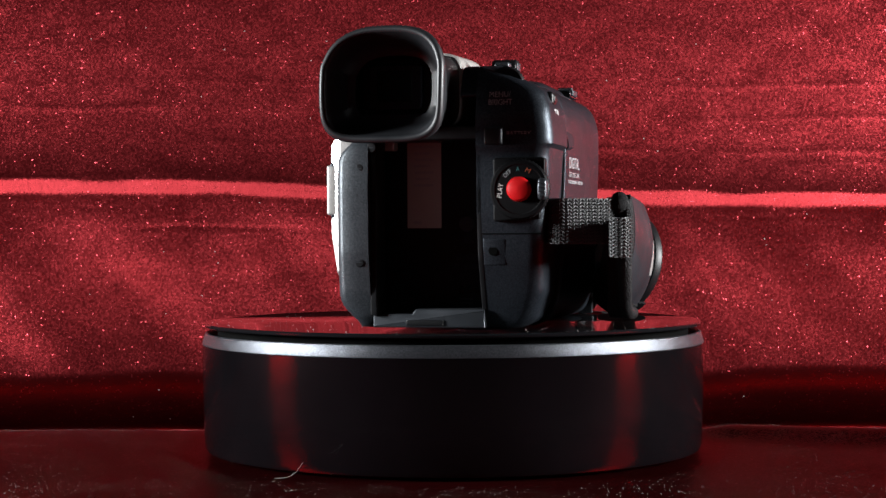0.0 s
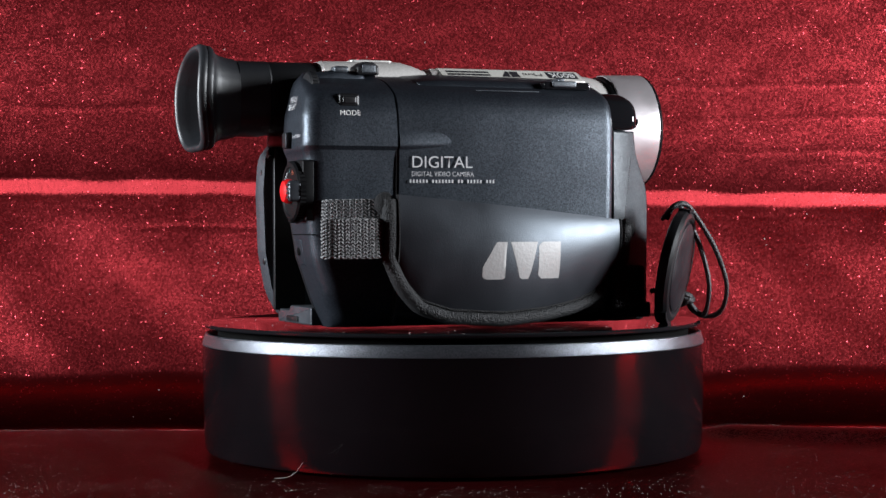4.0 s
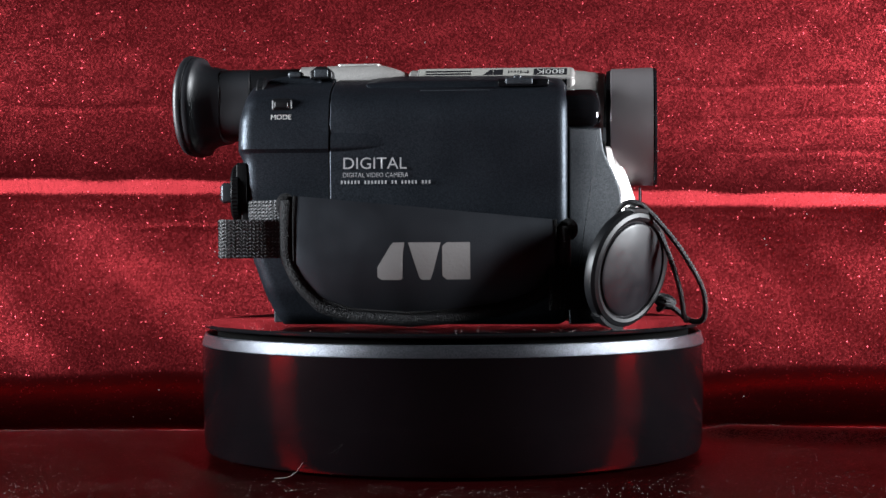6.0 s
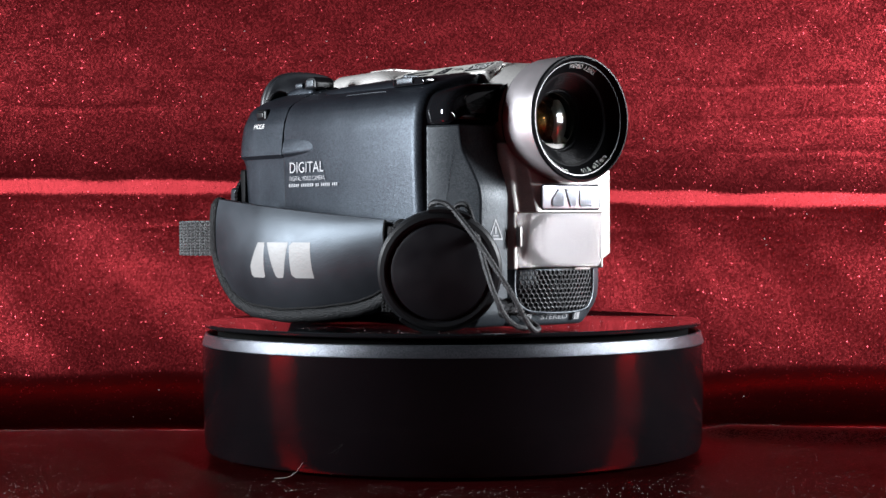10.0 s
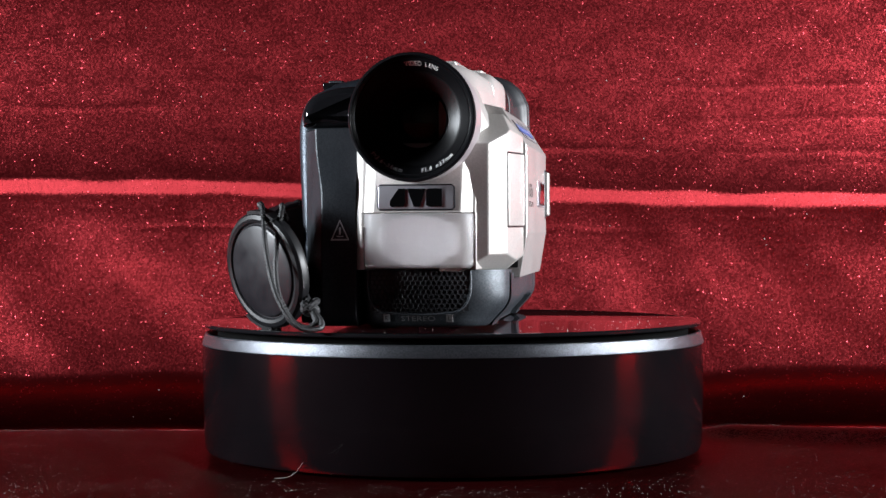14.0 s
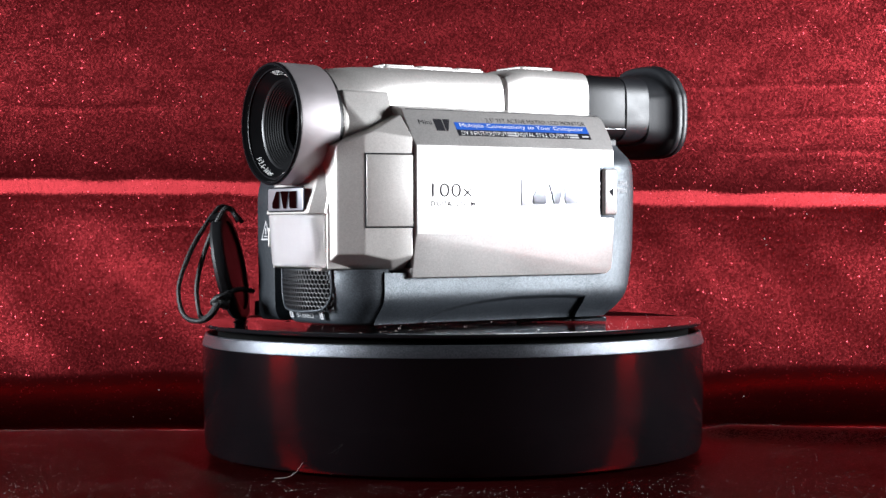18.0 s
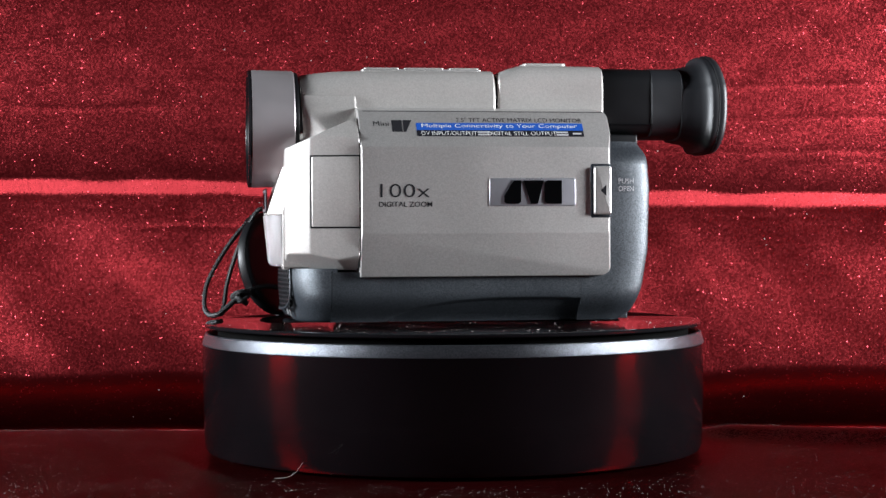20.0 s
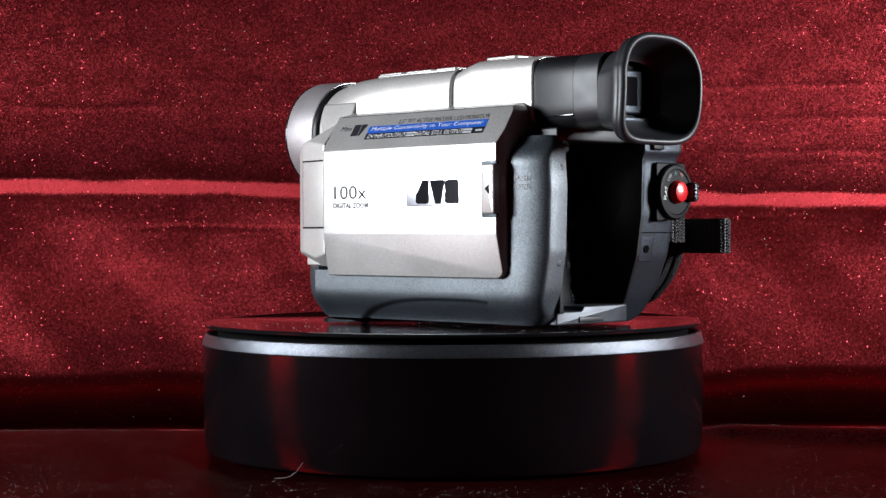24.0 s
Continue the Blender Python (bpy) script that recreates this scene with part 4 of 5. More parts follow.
    part("catch_recess", box(-58.4, -50.6, 33, 36.75, 40.8, 61.8, 0.3, 0.8, "y"), DARK, panel)
    catch = part("catch", box(-58.6, -51.6, 33, 38.4, 42.0, 60.8, 1.0, 1.0, "y"), SILVER2, panel, "silver release catch")
    bars("left", (-55.2, 38.42, 51.4), (((-1.2, 0), (1.1, -2.2), (1.1, 2.2)),), DARK_INK, catch, "arrow_mark")
    LAY[0] = FINDER
    # upper barrel -------------------------------------------------------------
    loops = []
    for x, cy, cz, hw, hh, pw in ((61.5, -1, 77, 20.8, 20.8, 2), (59.6, -1, 77, 21.2, 21.3, 2), (54, -1, 77.4, 20.6, 21.6, 2.3), (48, -1, 77.6, 19.4, 21.9, 2.9), (38, -1, 77.6, 18.6, 22.1, 3.8), (20, -1.0, 77.6, 18.2, 22.2, 4.6), (-14.6, -1.0, 77.4, 18.0, 22.3, 5.0), (-15.4, -1.0, 77.4, 17.2, 21.5, 5.0)):
        loops.append(ring(x, cy, cz, hw, hh, pw, 72))
    part("lens_housing", loft(loops, (False, True)), SILVER, c, "champagne silver lens housing")
    LAY[0] = PLAIN
    part("housing_ledge", box(-56, 39.5, 8, 19.6, 66, 83.2, 0.8), SILVER, c, "silver ledge behind the screen panel")
    shoulder = chip(40.0, 61.0, 4, 22.5, 64, 89.4, (((60, 18.5, 80), (0.42, 0.9, 0)), ((50, 16.5, 88.8), (0, 0.93, 0.37))), 1.2, 4)
    part("housing_shoulder", shoulder, SILVER, c, angle=30)
    LAY[0] = FINDER
    loops = [ring(x, -1.0, (top + 73.7) / 2, hw, (top - 73.7) / 2, 5.0, 72) for x, hw, top in ((-16.4, 16.8, 98.1), (-17.2, 17.4, 98.9), (-22, 17.4, 100.7), (-26.5, 17.3, 101.9), (-30, 17.3, 102.1), (-58.4, 17.0, 101.7), (-59.0, 16.4, 101.1))]
    part("finder_housing", loft(loops), SILVER, c, "champagne silver viewfinder housing")
    part("housing_seam", loft([ring(x, -1.2, 86.0, 16.2, 11.6, 5.0, 72) for x in (-14, -18)]), BLACK, c)
    part("top_button_strip", box(-11, 37, -10, 9, 99.2, 100.2, 0.4, 2.0), SILVER2, c, "row of flat top buttons")
    for x0, x1 in ((22, 36), (4, 20), (-10, 2)):
        part("top_button", box(x0, x1, -1, 8.4, 100.0, 100.8, 0.35, 1.2), SILVER, c)
    part("shoe_cover", box(-45, -28, -8, 10, 101.7, 102.8, 0.4, 2.0), SILVER, c, "flat silver accessory cover")
    part("housing_bevel", slab(((-20.4, 95.6), (-12, 99.95), (-9, 98), (-9, 92), (-17.5, 90)), "x", -12, 50, 0.8, 2.0, [0.8, 0.3, 0.3, 0.3, 1], 4), SILVER, c, "bevelled edge of the lens housing")
    tops = bars("crest", (18.5, -16.2, 97.8), (rect(-29.5, 29.5, -4.0, 4.0),), PAPER, c, "top_sticker", 0, 0.12, 0.1, "pale top sticker with dark print")
    bars("crest", (18.5, -16.2, 97.8), (rect(-28.5, -15.5, -3.2, 3.2), rect(-3.4, 0.2, -2.8, 2.8), ((0.6, -2.8), (1.6, -2.8), (4.4, 2.8), (0.6, 2.8)), rect(9, 27, 0.5, 2.2), rect(9, 27, -2.2, -0.5)), DARK_INK, tops, "print_bar", 0, 0.16, 0.1)
    lettering("800K", "crest", (18.5 + 22, -16.28, 97.95), 11.0, 4.4, WHITE_INK, tops)
    lettering("Mini", "crest", (18.5 + 9.4, -16.26, 97.9), 8.0, 3.0, DARK_INK, tops)
    LAY[0] = OPTIC
    # lens ----------------------------------------------------------------------
    part("lens_collar", lathe(((19, 59.5), (20.6, 59.8), (20.9, 61.5), (20.9, 64.5), (19, 64.5)), LENS_C, "x", 80), CHROME, c, "polished collar behind the lens ring")
    part("lens_gap", lathe(((19, 63.6), (22.0, 63.8), (22.4, 64.6), (22.4, 66.0), (19, 66)), LENS_C, "x", 80), BLACK, c)
    lens = part("lens_ring", lathe(((20, 65.2), (22.7, 65.4), (23.0, 65.8), (23.3, 81.6), (23.2, 82.0), (22.5, 82.0), (22.3, 68.0)), LENS_C, "x", 128), BRUSHED, c, "brushed metal lens ring")
    part("front_rim", lathe(((20.5, 81.6), (23.1, 81.9), (23.3, 82.6), (22.9, 83.4), (22.3, 83.5), (21.9, 83.0), (21.6, 82.0)), LENS_C, "x", 128), GLOSS_RIM, lens, "thin glossy black front rim")
    prof = [(21.8, 82.9), (21.4, 82.2), (17.2, 77.4)]
    for k in range(9):
        prof += [(16.6 - 0.56 * k, 77.2 - 0.72 * k), (16.15 - 0.56 * k, 76.9 - 0.72 * k), (16.35 - 0.56 * k, 76.55 - 0.72 * k)]
    prof += [(11.3, 70.2), (11.0, 69.6), (10.6, 69.0), (10.4, 60.0), (9.0, 59.5), (7.6, 58.0)]
    barrel = part("lens_barrel", lathe(prof, LENS_C, "x", 96), BARREL, c, "black ridged inner lens barrel", angle=20)
    dome = [(10.4 * math.sin(radians(a)) / math.sin(radians(36)), 66.8 + (math.cos(radians(a)) - math.cos(radians(36))) * 17.7) for a in (36, 32, 28, 24, 20, 16, 12, 8, 4, 0)]
    part("lens_glass", lathe(dome + [(r * 0.96, x - 1.3) for r, x in dome[::-1]] + [dome[0]], LENS_C, "x", 64), COATED, barrel, "clear coated front lens glass")
    part("inner_lens", lathe([(8.8 * math.sin(radians(a)) / math.sin(radians(50)), 58.0 + (math.cos(radians(a)) - math.cos(radians(50))) * 11.5) for a in (50, 44, 38, 32, 26, 20, 14, 7, 0)], LENS_C, "x", 48), AMBER, barrel, "amber-coated inner lens element")
    part("lens_bezel", lathe(((11.6, 69.9), (10.9, 70.2), (10.5, 69.6), (10.45, 66)), LENS_C, "x", 64), GLOSS_RIM, barrel)
    for words, a in (("f=3.6~36mm", -121), ("F1.8 ø37mm", -62), ("VIDEO LENS", 80)):
        ring_words(words, 19.4, a, 4.1, 1.5, barrel)
    LAY[0] = FINDER
    # viewfinder -------------------------------------------------------------------
    part("finder_tube", loft([ring(x, -0.8, 87.2, hw, hh, 4.2, 64) for x, hw, hh in ((-58.5, 15.8, 13.8), (-59.2, 16.0, 14.0), (-79.0, 15.8, 13.8), (-79.4, 15.4, 13.4))]), BLACK, c, "black viewfinder tube")
    part("finder_seam", box(-79, -59.5, -8, 15.25, 78.0, 78.4, 0.1), PIANO, c)
    part("finder_sleeve", loft([ring(x, -0.8, 87.0, hw, hh, 3.8, 64) for x, hw, hh in ((-78.8, 16.0, 13.8), (-79.4, 16.4, 14.2), (-91.2, 16.6, 14.2), (-91.8, 16.0, 13.6), (-91.6, 14.8, 12.4), (-80, 14.4, 12.0))], (True, False)), RUBBER, c, "scuffed rubber sleeve")
    prof = ((-90.6, 15.4, 13.6, 0), (-91.2, 16.7, 14.9, 0), (-94.5, 17.4, 15.5, 0.4), (-97.6, 18.3, 16.2, 0.9), (-99.2, 19.2, 17.1, 1.4), (-100.2, 20.4, 18.3, 1.8), (-100.6, 21.4, 19.2, 2.0), (-101.2, 21.9, 19.7, 2.2), (-102.6, 22.0, 19.9, 2.4), (-103.0, 21.9, 19.8, 2.4), (-103.3, 22.2, 20.1, 2.4), (-104.5, 22.4, 20.3, 2.6), (-105.6, 22.0, 19.9, 2.7), (-106.1, 21.2, 19.1, 2.7), (-105.9, 20.4, 18.3, 2.7), (-105.0, 19.9, 17.8, 2.6), (-102.0, 19.3, 17.1, 2.2), (-97.5, 18.0, 15.6, 1.2), (-93.0, 16.6, 13.4, 0), (-91.8, 14, 11, 0))
    loops = []
    for x, hw, hh, bow in prof:
        loop = []
        for k in range(96):
            a = 2 * math.pi * k / 96
            cs, sn = math.cos(a), math.sin(a)
            # the corner over the outer brow is the roundest
            power = 3.6 + (0.6 if sn < 0 else -0.7 if cs < 0 else -1.1) * min(1, abs(sn) * 3)
            y, z = math.copysign(abs(cs) ** (2 / power), cs) * hw, math.copysign(abs(sn) ** (2 / power), sn) * hh
            loop.append((x - bow * (1 - (z / hh) ** 2), -1.0 + y - 0.03 * z, 86.8 + z))
        loops.append(loop)
    part("eyecup", loft(loops, (False, False)), RUBBER, c, "flared black rubber eyecup with a thick lip", angle=50)
    frame_ = part("finder_frame", slab(((-13.5, 76.5), (11.5, 76.5), (11.5, 97), (-13.5, 97)), "x", -88, -82, 0.6, 0.3, 2.5, 4), BLACK, c, "black plastic frame inside the eyecup")
    part("finder_step", slab(((-11.2, 78.5), (9.2, 78.5), (9.2, 95), (-11.2, 95)), "x", -90.2, -87, 1.0, 0.3, 2.0, 4), DARK, frame_, "raised inner frame")
    part("finder_ledge", box(-91.5, -87, -12.5, 10.5, 75.6, 77.4, 0.5), DARK, frame_)
    part("finder_window", slab(((-7.4, 81.6), (5.4, 81.6), (5.4, 92.4), (-7.4, 92.4)), "x", -90.5, -89, 0.2, 0.2, 0.8, 4), PIANO, frame_, "small glossy viewfinder window")
    LAY[0] = TAPER
    strap(c)
    LAY[0] = PLAIN
    return c


def ring_words(words, r, centre, step, size, parent):
    """Small print on the cone round the lens, letter by letter. centre: degrees from the reader's right; step: degrees a letter."""
    low = math.sin(radians(centre)) < 0
    wide = {"1": 0.7, ".": 0.5, "=": 0.9, "~": 1.0, "m": 1.35, "I": 0.5, " ": 0.8, "f": 0.6}
    steps = [wide.get(ch, 1.0) * step for ch in words]
    verts, faces, run = [], [], 0.0
    for ch, st in zip(words, steps):
        a = centre + (run + st / 2 - sum(steps) / 2) * (1 if low else -1)
        run += st
        if ch == " ":
            continue
        curve = bpy.data.curves.new("letter", "FONT")
        curve.body, curve.size, curve.align_x, curve.align_y, curve.resolution_u = ch, size * 1.38, "CENTER", "CENTER", 2
        tmp = new("letter", curve)
        bpy.context.view_layer.update()
        me = tmp.to_mesh()
        spin = Matrix.Rotation(radians(a + (90 if low else -90)), 2)
        k = len(verts)
        for v in me.vertices:
            q = spin @ Vector((v.co.x, v.co.y))
            y, z = r * math.cos(radians(a)) + q.x, r * math.sin(radians(a)) + q.y
            x = 77.4 + (math.hypot(y, z) - 17.2) * 4.8 / 4.2 + 0.12
            verts.append(OPTIC @ Vector((x, LENS_C[1] + y, LENS_C[2] + z)))
        faces += [[k + j for j in p.vertices] for p in me.polygons]
        tmp.to_mesh_clear()
        bpy.data.objects.remove(tmp)
        bpy.data.curves.remove(curve)
    me = bpy.data.meshes.new("lettering")
    me.from_pydata([tuple(q * 0.001 for q in v) for v in verts], [], faces)
    me.materials.append(WHITE_INK)
    ob = new("lettering", me)
    ob.parent = parent
    return ob


def grille(c):
    """The honeycomb microphone grille, bent round the front corner."""
    def at(u, v, d=0.0):
        bend = (u / 18.5) ** 2
        return (67.6 - 3.7 * bend + d - 0.055 * max(0, 16 - v), u - 1.4, v)

    back = bmesh.new()
    rows = [[back.verts.new(at(-18 + 36 * i / 16, 6.6 + 15.2 * j / 4, -1.2)) for i in range(17)] for j in range(5)]
    for j in range(4):
        for i in range(16):
            back.faces.new((rows[j][i], rows[j][i + 1], rows[j + 1][i + 1], rows[j + 1][i]))
    g = part("microphone_grille", back, BLACK, c, "black honeycomb microphone grille")
    bm = bmesh.new()
    p, rad = 1.95, 1.95 / math.sqrt(3)
    for j in range(10):
        for i in range(-11, 12):
            u, v = i * p + (p / 2 if j % 2 else 0), 6.9 + j * p * 0.866
            lim = 17.6 * (1 if v > 11 else math.sqrt(max(0.0, 1 - ((11 - v) / 7.5) ** 2)) * 0.35 + 0.65)
            if abs(u) > lim or v > 22:
                continue
            outer = [(u + rad * math.sin(math.pi / 3 * k), v + rad * math.cos(math.pi / 3 * k)) for k in range(6)]
            inner = [(u + rad * 0.70 * math.sin(math.pi / 3 * k), v + rad * 0.70 * math.cos(math.pi / 3 * k)) for k in range(6)]
            a, b, d = [[bm.verts.new(at(q[0], q[1], w)) for q in qq] for qq, w in ((outer, 0.15), (inner, 0.25), (inner, -0.8))]
            for k in range(6):
                bm.faces.new((a[k - 1], a[k], b[k], b[k - 1]))
                bm.faces.new((b[k - 1], b[k], d[k], d[k - 1]))
    tagged(part("grille_mesh", bm, STEEL_DARK, g, flat=True), kind="stuff")
    edge = [at(u, v, 0.3) for u, v in [(-19, 21.5), (-19, 14), (-17.5, 9.5), (-14, 6.6), (-7, 5.6), (0, 5.4), (7, 5.6), (14, 6.6), (17.5, 9.5), (19, 14), (19, 21.5)]]
    part("grille_rim", tube(smooth_path(edge, 6), 0.45, 8), DARK2, g)


GRIPF = surface("matt_black_grip_plastic", (0.014, 0.016, 0.019), 0.40, 0.0, (2300, 0.3, 0.0003), (60, 0.15), 0.1, spec=0.28, fleck=0.5, sheen=(0.88, 0.95, 1.0))
BARREL = surface("matt_black_barrel", (0.003, 0.003, 0.0035), 0.34, 0.0, (2000, 0.1, 0.0001), (60, 0.2), spec=0.18)
GLOSS_RIM = surface("glossy_black_rim", (0.006, 0.006, 0.007), 0.22, 0.0, (2000, 0.05, 0.0001), (60, 0.2), spec=0.2)
COATED = glass("coated_clear_glass", (0.95, 1.0, 0.95), 0.0, 1.5)
STEEL_DARK = surface("grey_painted_mesh", (0.010, 0.010, 0.012), 0.42, 0.0, (1800, 0.1, 0.0001), (70, 0.2), spec=0.3)


def strap_line(u):
    """Plan of the hand strap: u from 0 (rear) to 1 (front)."""
    return -60.5 + 104.0 * u, -75.5 - 3.0 * math.sin(math.pi * u) ** 0.8 + 5.5 * u * u + 8.0 * smoothstep(0.35, 1.15, u) * 1.25


STRAP_LOW = ((0, 34), (0.015, 27), (0.033, 21.6), (0.07, 14), (0.14, 6.2), (0.25, 2.6), (0.45, 1.2), (0.62, 2.4), (0.76, 4.4), (0.84, 7.0), (0.90, 10.2), (0.95, 15.0), (0.98, 21), (1, 29))


def strap_top(u):
    return 49.6 - 10.0 * u


def strap_low(u):
    return (along(STRAP_LOW, max(0, u - 0.015)) + along(STRAP_LOW, u) * 2 + along(STRAP_LOW, min(1, u + 0.015))) / 4


def strap_at(u, z, z0, z1, out, bulge):
    """A point of the strap's outer side: it bulges, and its lower edge curls in towards the case, most at the front."""
    x, y = strap_line(u)
    v = min(1, max(0, (z - z0) / (z1 - z0)))
    b = bulge * (1 - abs(2 * v - 1) ** 2.4) * math.sin(math.pi * min(1, max(0, u))) ** 0.4
    curl = 5.6 * (1 - min(1, max(0, z) / 30)) ** 2 + 9.0 * smoothstep(0.4, 1.1, u) * 1.15 * (1 - min(1, max(0, z) / 40)) ** 1.3
    return Vector((x, y - out - b + curl, z))


def strap(c):
    def sheet(inset, thick, out, bulge, top_inset=None):
        bm = bmesh.new()
        nu, nv = 84, 28
        grid = []
        for i in range(nu + 1):
            u = inset / 104 + i / nu * (1 - 2 * inset / 104)
            z1, z0 = strap_top(u) - (inset if top_inset is None else top_inset), strap_low(u) + inset
            grid.append([strap_at(u, z0 + (z1 - z0) * j / nv, z0, z1, out, bulge) for j in range(nv + 1)])
        f = [[bm.verts.new(p) for p in r] for r in grid]
        k = [[bm.verts.new((p[0], p[1] + thick, p[2])) for p in r] for r in grid]
        for i in range(nu):
            for j in range(nv):
                bm.faces.new((f[i][j], f[i + 1][j], f[i + 1][j + 1], f[i][j + 1]))
                bm.faces.new((k[i][j], k[i + 1][j], k[i + 1][j + 1], k[i][j + 1]))
        for i in range(nu):
            for j in (0, nv):
                bm.faces.new((f[i][j], f[i + 1][j], k[i + 1][j], k[i][j]))
        for j in range(nv):
            for i in (0, nu):
                bm.faces.new((f[i][j], f[i][j + 1], k[i][j + 1], k[i][j]))
        return bm, grid

    bm, _ = sheet(0.5, 5.5, -0.9, 2.0, 1.6)
    pad = part("hand_strap", bm, FELT, c, "padded black hand strap")
    bm, grid = sheet(5.2, 4.2, 0.6, 3.6, 0.2)
    part("leather_face", bm, LEATHER, pad, "smooth black leather face")
    loop = [p for p in grid[-1][::-1]] + [r[0] for r in grid[::-1]] + [p for p in grid[0]]
    part("piping", tube([p + Vector((0, -0.1, 0)) for p in loop], 0.5, 6), FELT, pad, "fine raised piping")
    _, g2 = sheet(2.6, 2.0, 0.2, 2.4)
    rim = [p + Vector((0.3, 0.6, 0)) for p in g2[-1][::-1]] + [r[0] + Vector((0, 0.6, 0)) for r in g2[::-1]] + [p + Vector((0, 0.6, 0)) for p in g2[0]]
    part("binding", tube(rim, 2.7, 12), BINDING, pad, "rolled black edge binding")
    # the pad's furry top ends stick out at both ends of the leather
    for row, far in ((g2[-1], 2.0), (g2[0], -1.0)):
        end = row[-1] + Vector((far, 2.4, -1.0))
        part("pad_end", lathe([(3.6 * math.sin(math.pi * k / 10), -4.2 * math.cos(math.pi * k / 10)) for k in range(11)], end, "z", 20), FELT, pad, "furry end of the pad")
    bm = bmesh.new()
    way = [p + Vector((0, -2.1, 0)) for p in rim]
    for i in range(0, len(way) - 1, 2):
        a, b = way[i], way[i] * 0.35 + way[i + 1] * 0.65
        tube([a, b], 0.26, 6, bm)
    tagged(part("stitching", bm, CORD, pad, "black stitches"), kind="stuff")
    # the maker's mark is printed on the leather and follows its curve
    bm = bmesh.new()
    for shape in mark(32.8, 13.4):
        xs = sorted(p[0] for p in shape)
        net = []
        for i in range(13):
            x = xs[0] + (xs[-1] - xs[0]) * min(0.9995, max(0.0005, i / 12))
            cut = []
            for a, b in zip(shape, shape[1:] + shape[:1]):
                if (a[0] - x) * (b[0] - x) <= 0 and a[0] != b[0]:
                    cut.append(a[1] + (b[1] - a[1]) * (x - a[0]) / (b[0] - a[0]))
            lo, hi = min(cut), max(cut)
            col = []
            for j in range(9):
                px, pz = x - 8.6, 25.2 + lo + (hi - lo) * j / 8
                u = (px + 60.5) / 104
                q = strap_at(u, pz, strap_low(u) + 5.2, strap_top(u) - 0.2, 0.6, 3.6)
                col.append(bm.verts.new(q + Vector((0, -0.09, 0))))
            net.append(col)
        for i in range(12):
            for j in range(8):
                bm.faces.new((net[i][j], net[i + 1][j], net[i + 1][j + 1], net[i][j + 1]))
    part("maker_mark", bm, surface("grey_screen_print", (0.22, 0.215, 0.21), 0.5, 0.0, (900, 0.3, 0.0003), (60, 0.1)), pad, "pale grey printed mark")
    # webbing tapes: each a band with raised ribs
    def tape(name, path, z, width, label, cloth_=None):
        line = [(p[0], p[1], z) for p in smooth_path([(x, y, 0) for x, y in path], 14)]
        t = part(name, ribbon(line, width, 1.3), cloth_ or WEB, c, label)
        bm = bmesh.new()
        # columns of slanted stitches across the tape, alternately one way and the other
        run, count = 0.0, 0
        for p, q in zip(line, line[1:]):
            d = Vector(q) - Vector(p)
            run += d.length
            if run < 0.95:
                continue
            run, count = 0.0, count + 1
            d.normalize()
            nrm = Vector((-d.y, d.x, 0))
            slant = 0.45 if count % 2 else -0.45
            for k in range(int(width / 1.25)):
                zz = z - width / 2 + 0.7 + 1.25 * k
                for side in (-0.75, 0.75):
                    a = Vector((p[0], p[1], zz)) + nrm * side
                    tube([a - d * 0.55 - Vector((0, 0, slant)), a + nrm * side * 0.35, a + d * 0.55 + Vector((0, 0, slant))], 0.42, 5, bm)
        tagged(part("weave", bm, cloth_ or WEB, t), kind="stuff")
    tape("webbing_tape", ((-70.0, -49.0), (-73.5, -52.0), (-73.5, -57), (-68, -64), (-62, -70), (-52, -73)), 39.2, 16.4, "grey ribbed webbing tape")
    tape("webbing_tail", ((-56, -73.5), (-63, -76.0), (-72, -78.5), (-78.5, -79.5), (-81.5, -77.5), (-80.5, -74.5), (-74, -73.5), (-66, -73.0)), 33.4, 14.0, "folded tail of the webbing tape")
    tape("webbing_front", ((36, -63), (46, -59.5), (52.5, -53), (54, -47), (51, -42)), 14.5, 15.5, "black front webbing of the strap", FELT)
    part("strap_bracket", box(46, 60, -47, -40, 2, 8, 1.0), BLACK, c)


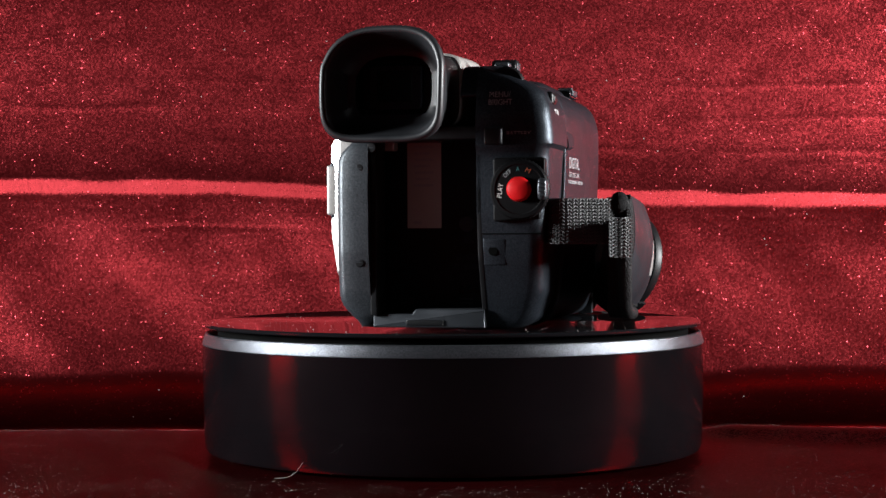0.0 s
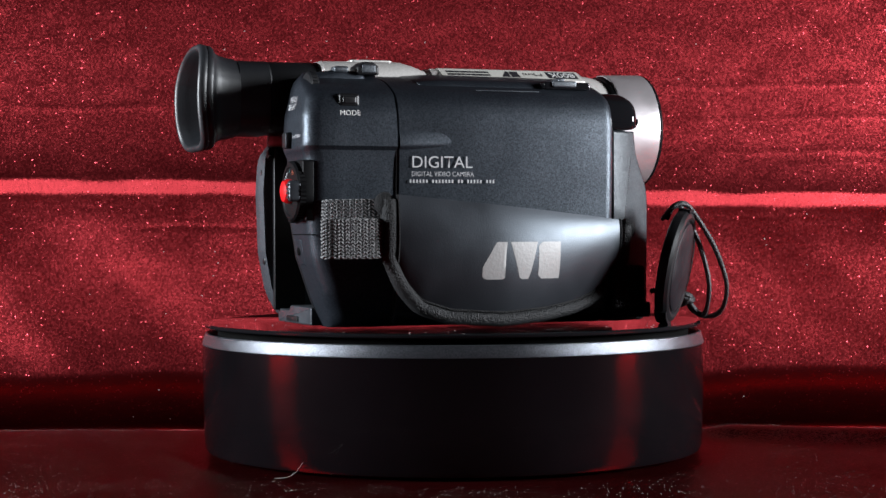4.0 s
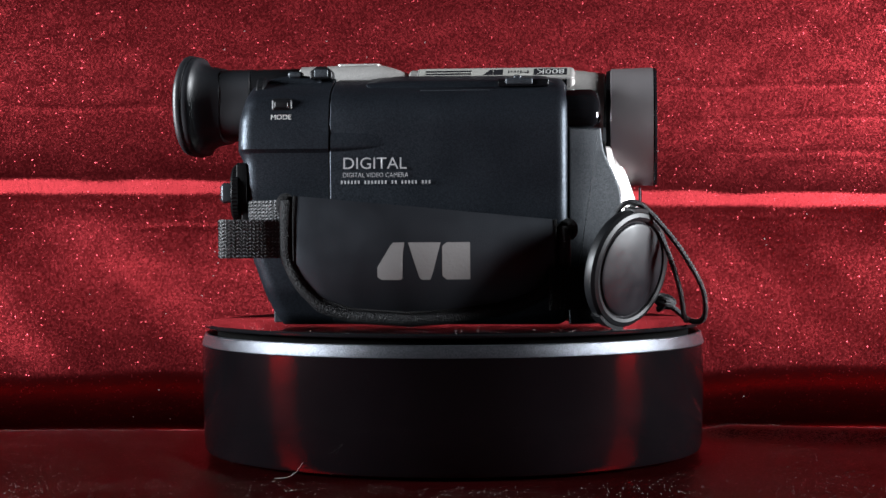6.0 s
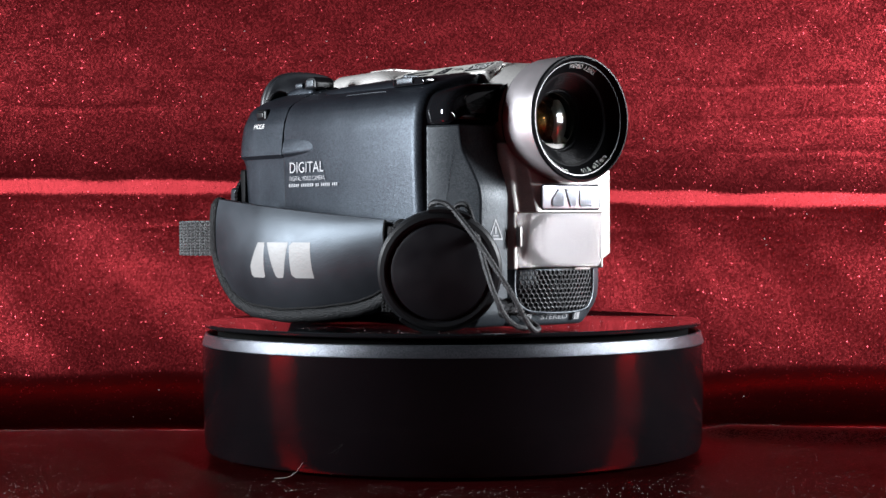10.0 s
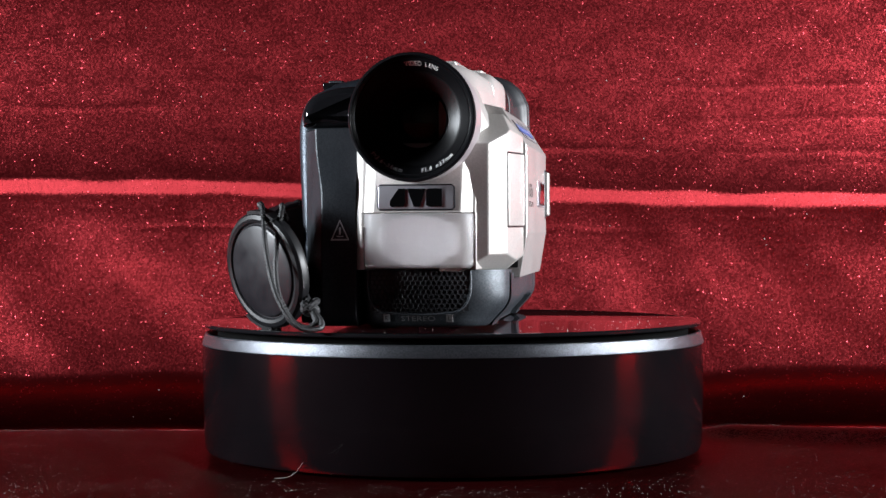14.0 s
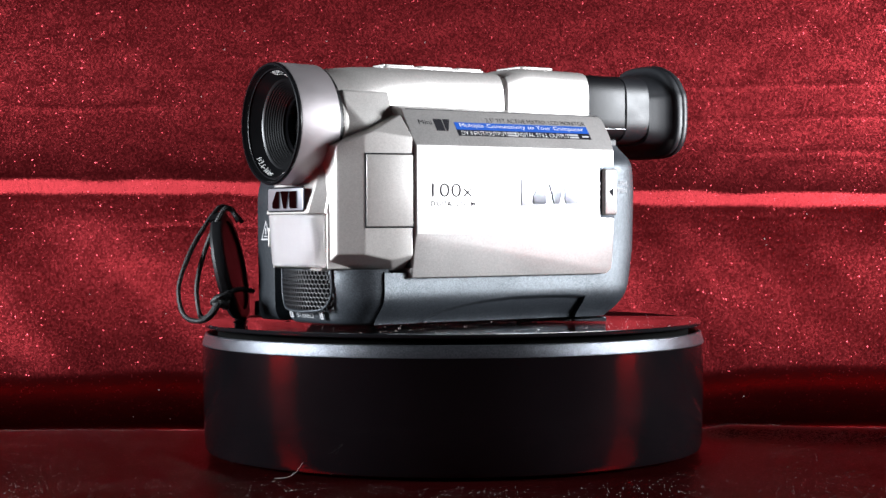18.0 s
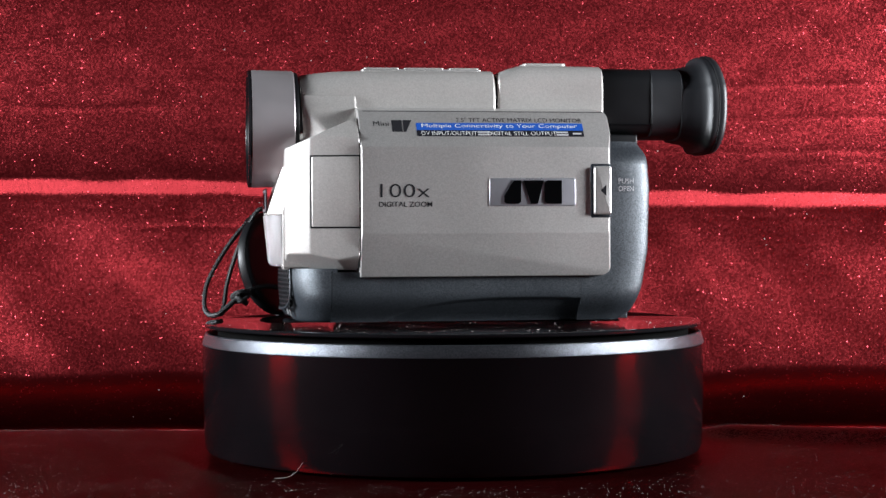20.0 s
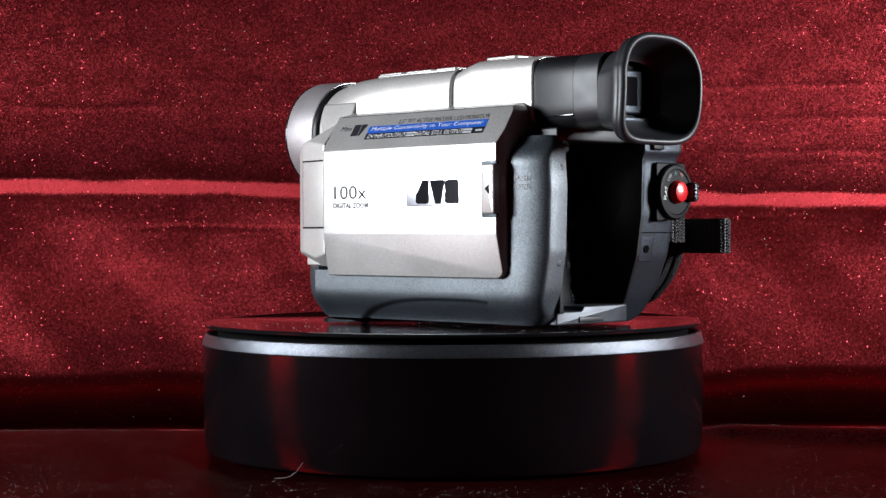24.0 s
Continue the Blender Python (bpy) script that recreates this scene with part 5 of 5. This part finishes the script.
# ---------------------------------------------------------------- lens cap on its cord
def lens_cap():
    """The cap leans beside the camcorder, face outward; its cord loops over it."""
    c = tagged(new("lens_cap"), "black round lens cap hanging on a braided cord", "lens cap")
    m = Matrix.Translation((70.8, -59.2, 21.7)) @ Matrix.Rotation(radians(-38), 4, "Z") @ Matrix.Rotation(radians(11), 4, "Y")
    def put(name, prof, mat, words="", parent=None):
        bm = lathe(prof, (0, 0, 0), "x", 96)
        bmesh.ops.transform(bm, matrix=m, verts=bm.verts)
        return part(name, bm, mat, parent or c, words)
    rim = put("rim", ((18.4, -3.6), (20.6, -3.6), (21.6, -3.0), (22.0, -1.8), (21.9, 0.2), (21.0, 1.4), (19.6, 1.9), (18.4, 1.6), (18.0, 1.0)), BLACK, "black outer rim")
    put("face", ((0, 2.1), (16.2, 2.0), (17.0, 1.6), (17.5, 0.7), (18.6, 0.7)), PLUM, "smooth black face")
    put("back", ((0, -2.4), (18.6, -2.4), (18.6, -3.4)), BLACK)
    for a in (80, 250):
        bm = bmesh.new()
        for k in range(13):
            th = radians(a - 18 + 3 * k)
            bmesh.ops.create_cube(bm, size=1, matrix=Matrix.Translation((-0.9, 22.0 * math.cos(th), 22.0 * math.sin(th))) @ Matrix.Rotation(th, 4, "X") @ Matrix.Diagonal((4.6, 1.3, 1.3, 1)))
        bmesh.ops.transform(bm, matrix=m, verts=bm.verts)
        part("grip_tab", bm, BLACK, rim)
    strands = (((66, -55.5, 40), (67.5, -60.5, 44.2), (71, -61, 46.0), (75.5, -59, 45.0), (82, -56.8, 38.5), (89, -54.3, 29.8), (95, -51, 20), (98.3, -47.7, 12.5), (99, -43.1, 4.8), (97.2, -38.5, 1.5), (94, -33.6, 1.6), (90.6, -33.6, 3.6), (87, -36.6, 6.6), (84.5, -38.8, 9.0)),
               ((70, -51, 40), (72, -52.5, 44.6), (76, -51.2, 45.0), (80, -51.4, 39.0), (84.3, -51.6, 29.7), (87.6, -51.0, 20.5), (89.8, -49, 12.5), (91, -44.6, 4.8), (92.2, -39, 1.9), (91, -35.6, 3.4), (88.0, -37.0, 6.0), (84.0, -39.6, 9.4)))
    for s in strands:
        part("cord", tube(smooth_path(s, 16), 0.92, 8, None, 0.26), CORD, c, "thin black braided cord")
    bm = bmesh.new()
    for k in range(3):
        pts = [(84 + 2.7 * math.cos(a) * (0.8 + 0.2 * k), -39.2 + 2.4 * math.sin(a), 8.6 + 1.6 * math.cos(a + 2.1 * k) + 0.8 * (k - 1)) for a in [2 * math.pi * i / 20 for i in range(21)]]
        tube(pts, 1.2, 8, bm, 0.1)
    part("knot", bm, CORD, c, "knotted cord end")
    part("cord", tube(smooth_path(((84, -39.4, 9.8), (79, -41.5, 12), (73, -44, 13), (66, -46, 12)), 10), 1.05, 8, None, 0.26), CORD, c)
    LAY[0] = PLAIN
    return c


PLUM = surface("smooth_black_cap_face", (0.008, 0.0075, 0.0095), 0.42, 0.0, (1500, 0.06, 0.0001), (80, 0.2), 0.25, spec=0.3)

TABLE, PLATE = turntable()
CAMCORDER = camcorder()
CAP = lens_cap()

# a stray hair beside the turntable
hair = part("stray_hair", tube(smooth_path(((-62.0, -99.5, 0.9), (-58, -100.6, 1.3), (-55, -100.8, 3.0), (-52.2, -101.8, 6.6)), 8), 0.055, 5), DUST, None)
tagged(hair, "pale stray hair at the foot of the turntable", "hair")


def motions():
    walk(PLATE, [(t, pose(0, 0, 0, 0, 0, a)) for t, a in TURN])
    for thing in (CAMCORDER, CAP):
        walk(thing, [(t, pose(0, 0, PLATE_Z, 0, 0, a)) for t, a in TURN])


motions()
